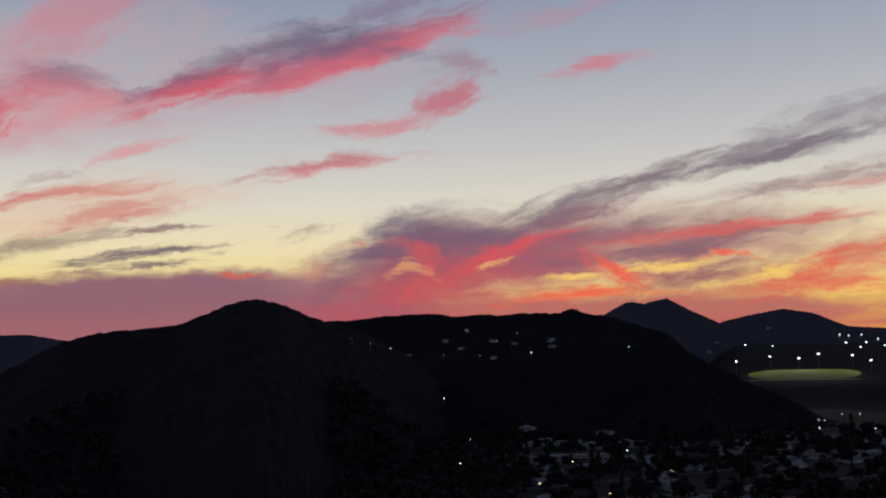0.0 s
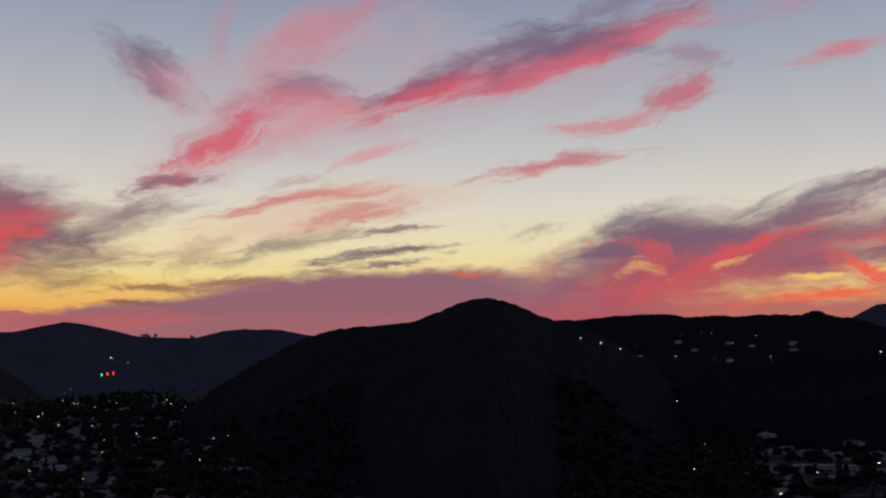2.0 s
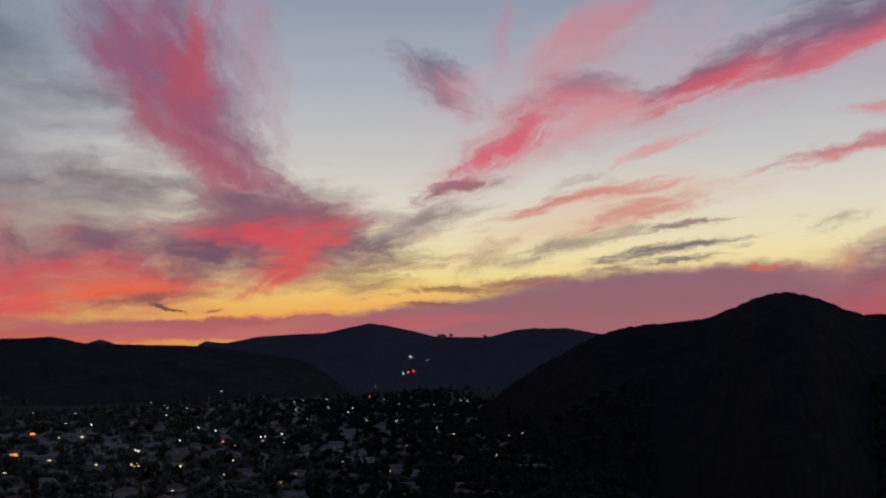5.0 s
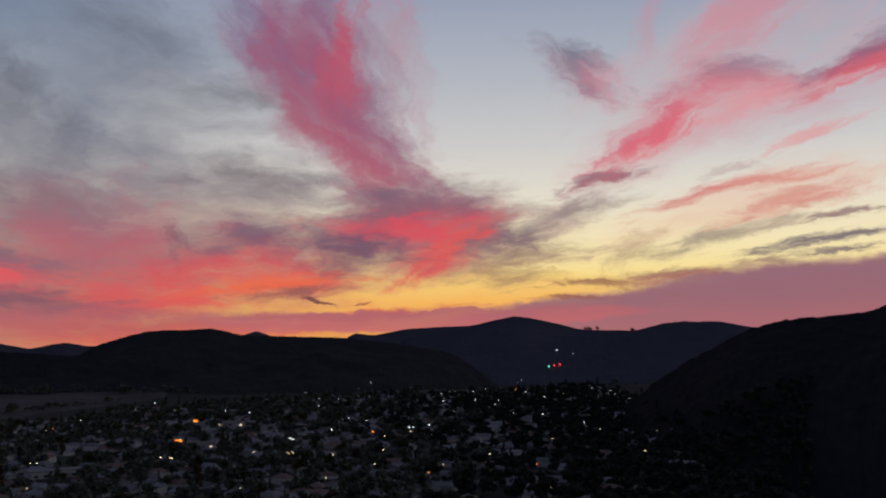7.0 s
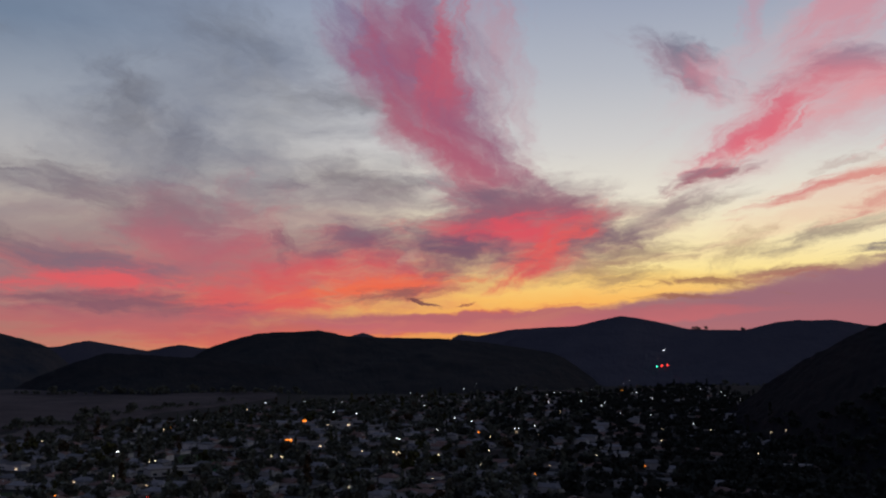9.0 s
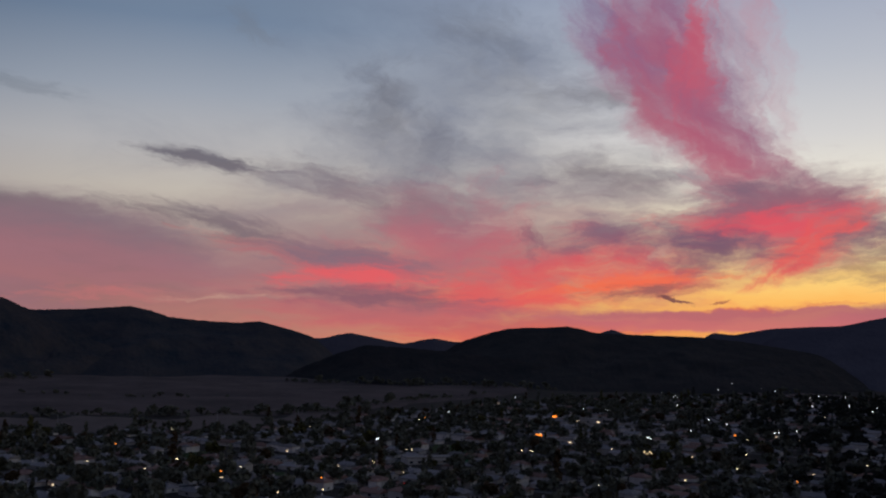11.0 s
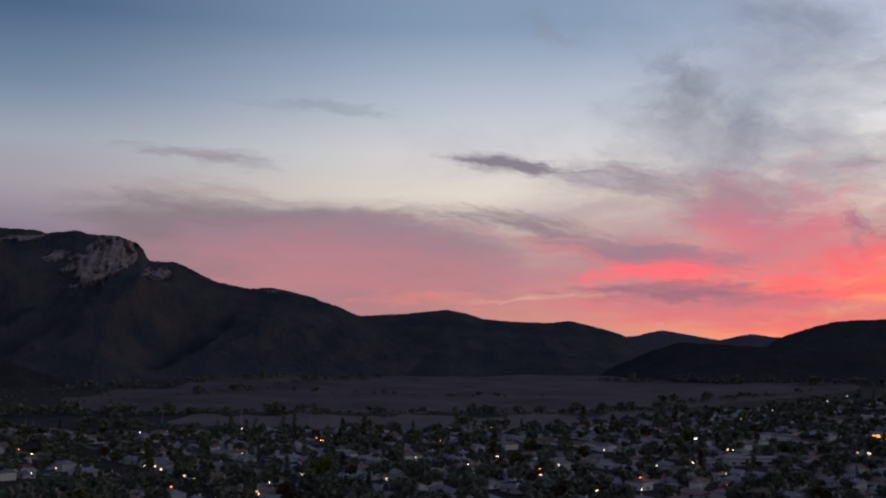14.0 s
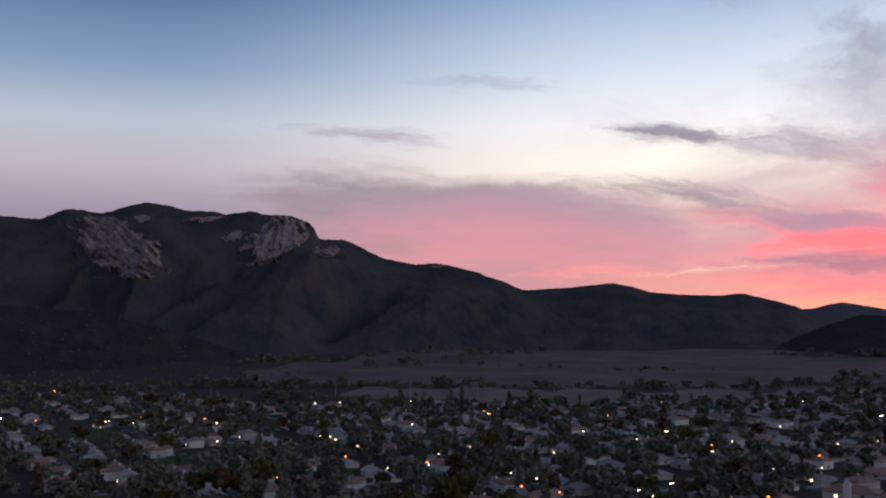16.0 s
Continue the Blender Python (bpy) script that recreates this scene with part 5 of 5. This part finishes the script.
def floodlight(az, d, tall):
    at = on_terrace(az, d)
    base = tagged(new("floodlight"), "tall floodlight mast with glowing white lamps beside the sports field", "floodlight", "floodlights of the sports field")
    bm = bmesh.new()
    tube(bm, (0, 0, -1), (0, 0, tall), 0.35, 0.2, 8)
    part("mast", bm, STEEL, base)
    part("crossbar", boxed(((-2.4, -0.2, tall - 0.3), (2.4, 0.2, tall + 0.1))), STEEL, base)
    for x in (-1.7, 0, 1.7):
        bm = bmesh.new()
        bmesh.ops.create_uvsphere(bm, u_segments=10, v_segments=6, radius=1.25)
        bmesh.ops.translate(bm, verts=bm.verts, vec=(x, 0, tall + 0.7))
        part("lamp_head", bm, WHITE, base, "glowing white lamp")
    base.location = at
    base.rotation_euler.z = radians(az)
    beam = bpy.data.lights.new("floodlight_beam", "SPOT")
    beam.energy, beam.spot_size, beam.spot_blend, beam.shadow_soft_size, beam.color = 110000, radians(110), 0.6, 1.5, (1.0, 0.97, 0.85)
    o = new("floodlight_beam", beam)
    o.matrix_world = look(at + Vector((0, 0, tall + 3)), on_terrace(-20.0, 2410))


for az, d, tall in ((-16.5, 2440, 30), (-18.3, 2540, 30), (-19.8, 2545, 24), (-20.8, 2545, 34), (-22.5, 2530, 30), (-23.4, 2440, 26)):
    floodlight(az, d, tall)

# ---- larger buildings ----
def long_hall(az, d, length, depth, turn, lit, label):
    """A long low flat-roofed building with a parapet, a canopy and a lit sign."""
    base = tagged(new("long_building"), label, "building", "larger buildings of the town")
    l, w = length / 2, depth / 2
    part("wall", boxed(((-l, -w, -1), (l, w, 5.2))), WALL, base)
    part("roof", boxed(((-l - 0.8, -w - 0.8, 5.2), (l + 0.8, w + 0.8, 5.8))), ROOF, base)
    part("parapet", boxed(((-l - 0.8, -w - 0.8, 5.8), (l + 0.8, -w - 0.3, 6.5))), CONCRETE, base)
    part("canopy", boxed(((-l * 0.6, -w - 4, 3.4), (l * 0.6, -w - 0.7, 3.8))), CONCRETE, base)
    for i in range(6):
        x = -l * 0.85 + i * l * 0.34
        part("window", boxed(((x - 1.6, -w - 0.08, 1.0), (x + 1.6, -w + 0.05, 2.8))), WARM if lit and i % 2 else GLASS, base)
    if lit:
        part("sign", boxed(((-l * 0.75, -w - 1.2, 7.0), (-l * 0.75 + 7, -w - 0.9, 9.2))), SODIUM, base, "orange glowing sign panel")
    p = compass(az, d)
    base.matrix_world = Matrix.Translation((p.x, p.y, land(p.x, p.y))) @ Matrix.Rotation(radians(az + turn), 4, "Z")


long_hall(51.3, 1380, 80, 18, 6, True, "long low pale building with an orange lit sign")
long_hall(52.4, 1075, 46, 16, -12, True, "low shop building with an orange lit sign")
long_hall(49.2, 1300, 60, 16, 8, False, "long low pale school building")
long_hall(59.5, 860, 44, 18, 20, False, "low pale shop building beside the crossing")
long_hall(33.5, 1500, 50, 20, -10, False, "long low pale building among dark trees")
long_hall(24.9, 905, 44, 16, 10, False, "pale low building at the foot of the black hill")
long_hall(-7.5, 980, 60, 20, 12, False, "long dark flat-roofed building between trees")


def chapel(az, d):
    """A hall with reddish hipped roofs and a square white tower with a tapered top."""
    base = tagged(new("chapel"), "cream hall with reddish tiled roofs and a white tower", "building", "larger buildings of the town")
    part("wall", boxed(((-14, -8, -1), (14, 8, 5.5)), ((14, -5, -1), (24, 9, 4.2))), WALL, base)
    bm = bmesh.new()
    hip(bm, -14, 14, -8, 8, 5.5, 3.2)
    part("roof", bm, TILE_ROOF, base)
    bm = bmesh.new()
    hip(bm, 14.5, 24, -5, 9, 4.2, 2.4)
    part("side_roof", bm, TILE_ROOF, base)
    bm = bmesh.new()
    box(bm, (-3.0, -12.0, -1), (0.8, -8.2, 10.5))
    tower = part("tower", bm, DOOR, base, "white square tower")
    bm = bmesh.new()
    top = [bm.verts.new(p) for p in ((-3.0, -12.0, 10.5), (0.8, -12.0, 10.5), (0.8, -8.2, 10.5), (-3.0, -8.2, 10.5))]
    tip = bm.verts.new((-1.1, -10.1, 13.5))
    for i in range(4):
        bm.faces.new((top[i], top[(i + 1) % 4], tip))
    part("spire", bm, CONCRETE, tower)
    part("window", boxed(((-8, -8.1, 2.4), (-6.4, -7.95, 4.0))), WARM, base, "warmly lit window")
    part("window", boxed(((5, -8.1, 2.2), (7, -7.95, 4.6))), GLASS, base)
    part("front_door", boxed(((9, -8.1, 0), (11, -7.95, 2.6))), DOOR, base)
    p = compass(az, d)
    base.matrix_world = Matrix.Translation((p.x, p.y, land(p.x, p.y))) @ Matrix.Rotation(radians(az - 8), 4, "Z")


chapel(64.0, 580)


# lawns between the houses
def lawn(az, d, wide, deep, seed):
    c = compass(az, d)
    side, ahead = compass(az - 90, 1), compass(az, 1)
    rows = []
    for j in range(9):
        row = []
        for i in range(13):
            u, v = i / 6 - 1, j / 4 - 1
            k = 1 + 0.12 * noise.noise((u * 2, v * 2, seed))
            q = c + side * (u * wide * k) + ahead * (v * deep * k)
            row.append((q.x, q.y, land(q.x, q.y) + 0.12 + 0.25 * (1 - max(abs(u), abs(v)))))
        rows.append(row)
    tagged(mesh_grid("lawn", np.array(rows), LAWN), "mown green lawn between the houses", "lawn", kind="structure")


for i, (az, d, wide, deep) in enumerate(((97.5, 760, 14, 38), (105.7, 900, 20, 45), (101.2, 715, 16, 30), (88, 820, 12, 30), (73, 900, 16, 36), (92.5, 640, 12, 22), (58, 980, 22, 40), (47, 1150, 24, 50), (68.5, 760, 12, 26))):
    lawn(az, d, wide, deep, i)


# poles and masts
def utility_pole(at, tall, label, category):
    base = tagged(new(category.replace(" ", "_")), label, category, "poles")
    bm = bmesh.new()
    tube(bm, (0, 0, -2), (0, 0, tall), 0.3, 0.18, 7)
    part("pole", bm, CONCRETE, base)
    part("crossarm", boxed(((-1.8, -0.12, tall - 1.5), (1.8, 0.12, tall - 1.2))), STEEL, base)
    base.location = at


for az, d in ((79.9, 1195), (75.8, 1185), (84.3, 1200), (88.2, 1205), (92.5, 1230), (71.5, 1190), (67.0, 1230), (99.5, 1250), (104.0, 1340), (110.0, 1400)):
    p = compass(az, d)
    utility_pole((p.x, p.y, land(p.x, p.y)), 17, "tall pale utility pole at the edge of the field", "utility pole")
for az, d in ((-11.1, 3600), (-10.7, 3600), (-13.0, 3600), (-20.2, 4000), (-19.9, 4000), (-21.3, 4000)):
    p = compass(az, d)
    utility_pole((p.x, p.y, land(p.x, p.y)), 30, "slender radio mast on a hilltop", "radio mast")

# paved court on the near side, ringed by dark trees
tagged(ribbon("road_court", [tuple(compass(-2.0, d).xy) for d in range(850, 1171, 20)], 19, ASPHALT, 0.5), "long paved court between dark trees", "road", kind="structure")
for az, d in ((-1.5, 1140), (-1.6, 880), (-2.55, 960)):
    p = compass(az, d)
    stand(WHITE_LAMP, (p.x, p.y, land(p.x, p.y)))
for lamp in (SODIUM_LAMP, WHITE_LAMP, BIG_LAMP, BIG_WARM, MID_LAMP, MID_WARM):
    for o in (*lamp.children_recursive, lamp):
        bpy.data.objects.remove(o)


# ---- parked cars ----
def car():
    base = tagged(new("car"), "parked car with painted body at the kerb", "car", "parked cars")
    bm = bmesh.new()
    box(bm, (-2.2, -0.9, 0.35), (2.2, 0.9, 0.95), 0, 0.12)
    part("body", bm, CAR_PAINT, base)
    bm = bmesh.new()
    vs = box(bm, (-1.3, -0.8, 0.93), (1.1, 0.8, 1.5))
    for v in bm.verts:
        if v.co.z > 1.4:
            v.co.x *= 0.72
            v.co.y *= 0.85
    part("cabin", bm, GLASS, base)
    for x in (-1.4, 1.4):
        for y in (-0.85, 0.85):
            bm = bmesh.new()
            tube(bm, (x, y - 0.1, 0.33), (x, y + 0.1, 0.33), 0.33, 0.33, 10)
            part("wheel", bm, RUBBER, base)
    return base


model = car()
for line in STREETS:
    for i, (x, y) in enumerate(line[:-1]):
        if in_town(x, y) and 60 < math.degrees(math.atan2(-x, y)) < 112 and math.hypot(x, y) < 1000 and rnd.random() < 0.4:
            a = math.atan2(line[i + 1][1] - y, line[i + 1][0] - x)
            s = rnd.choice((-1, 1)) * 3.6
            copy_thing(model, Matrix.Translation((x - math.sin(a) * s, y + math.cos(a) * s, 0.08)) @ Matrix.Rotation(a, 4, "Z"))
for o in (*model.children, model):
    bpy.data.objects.remove(o)
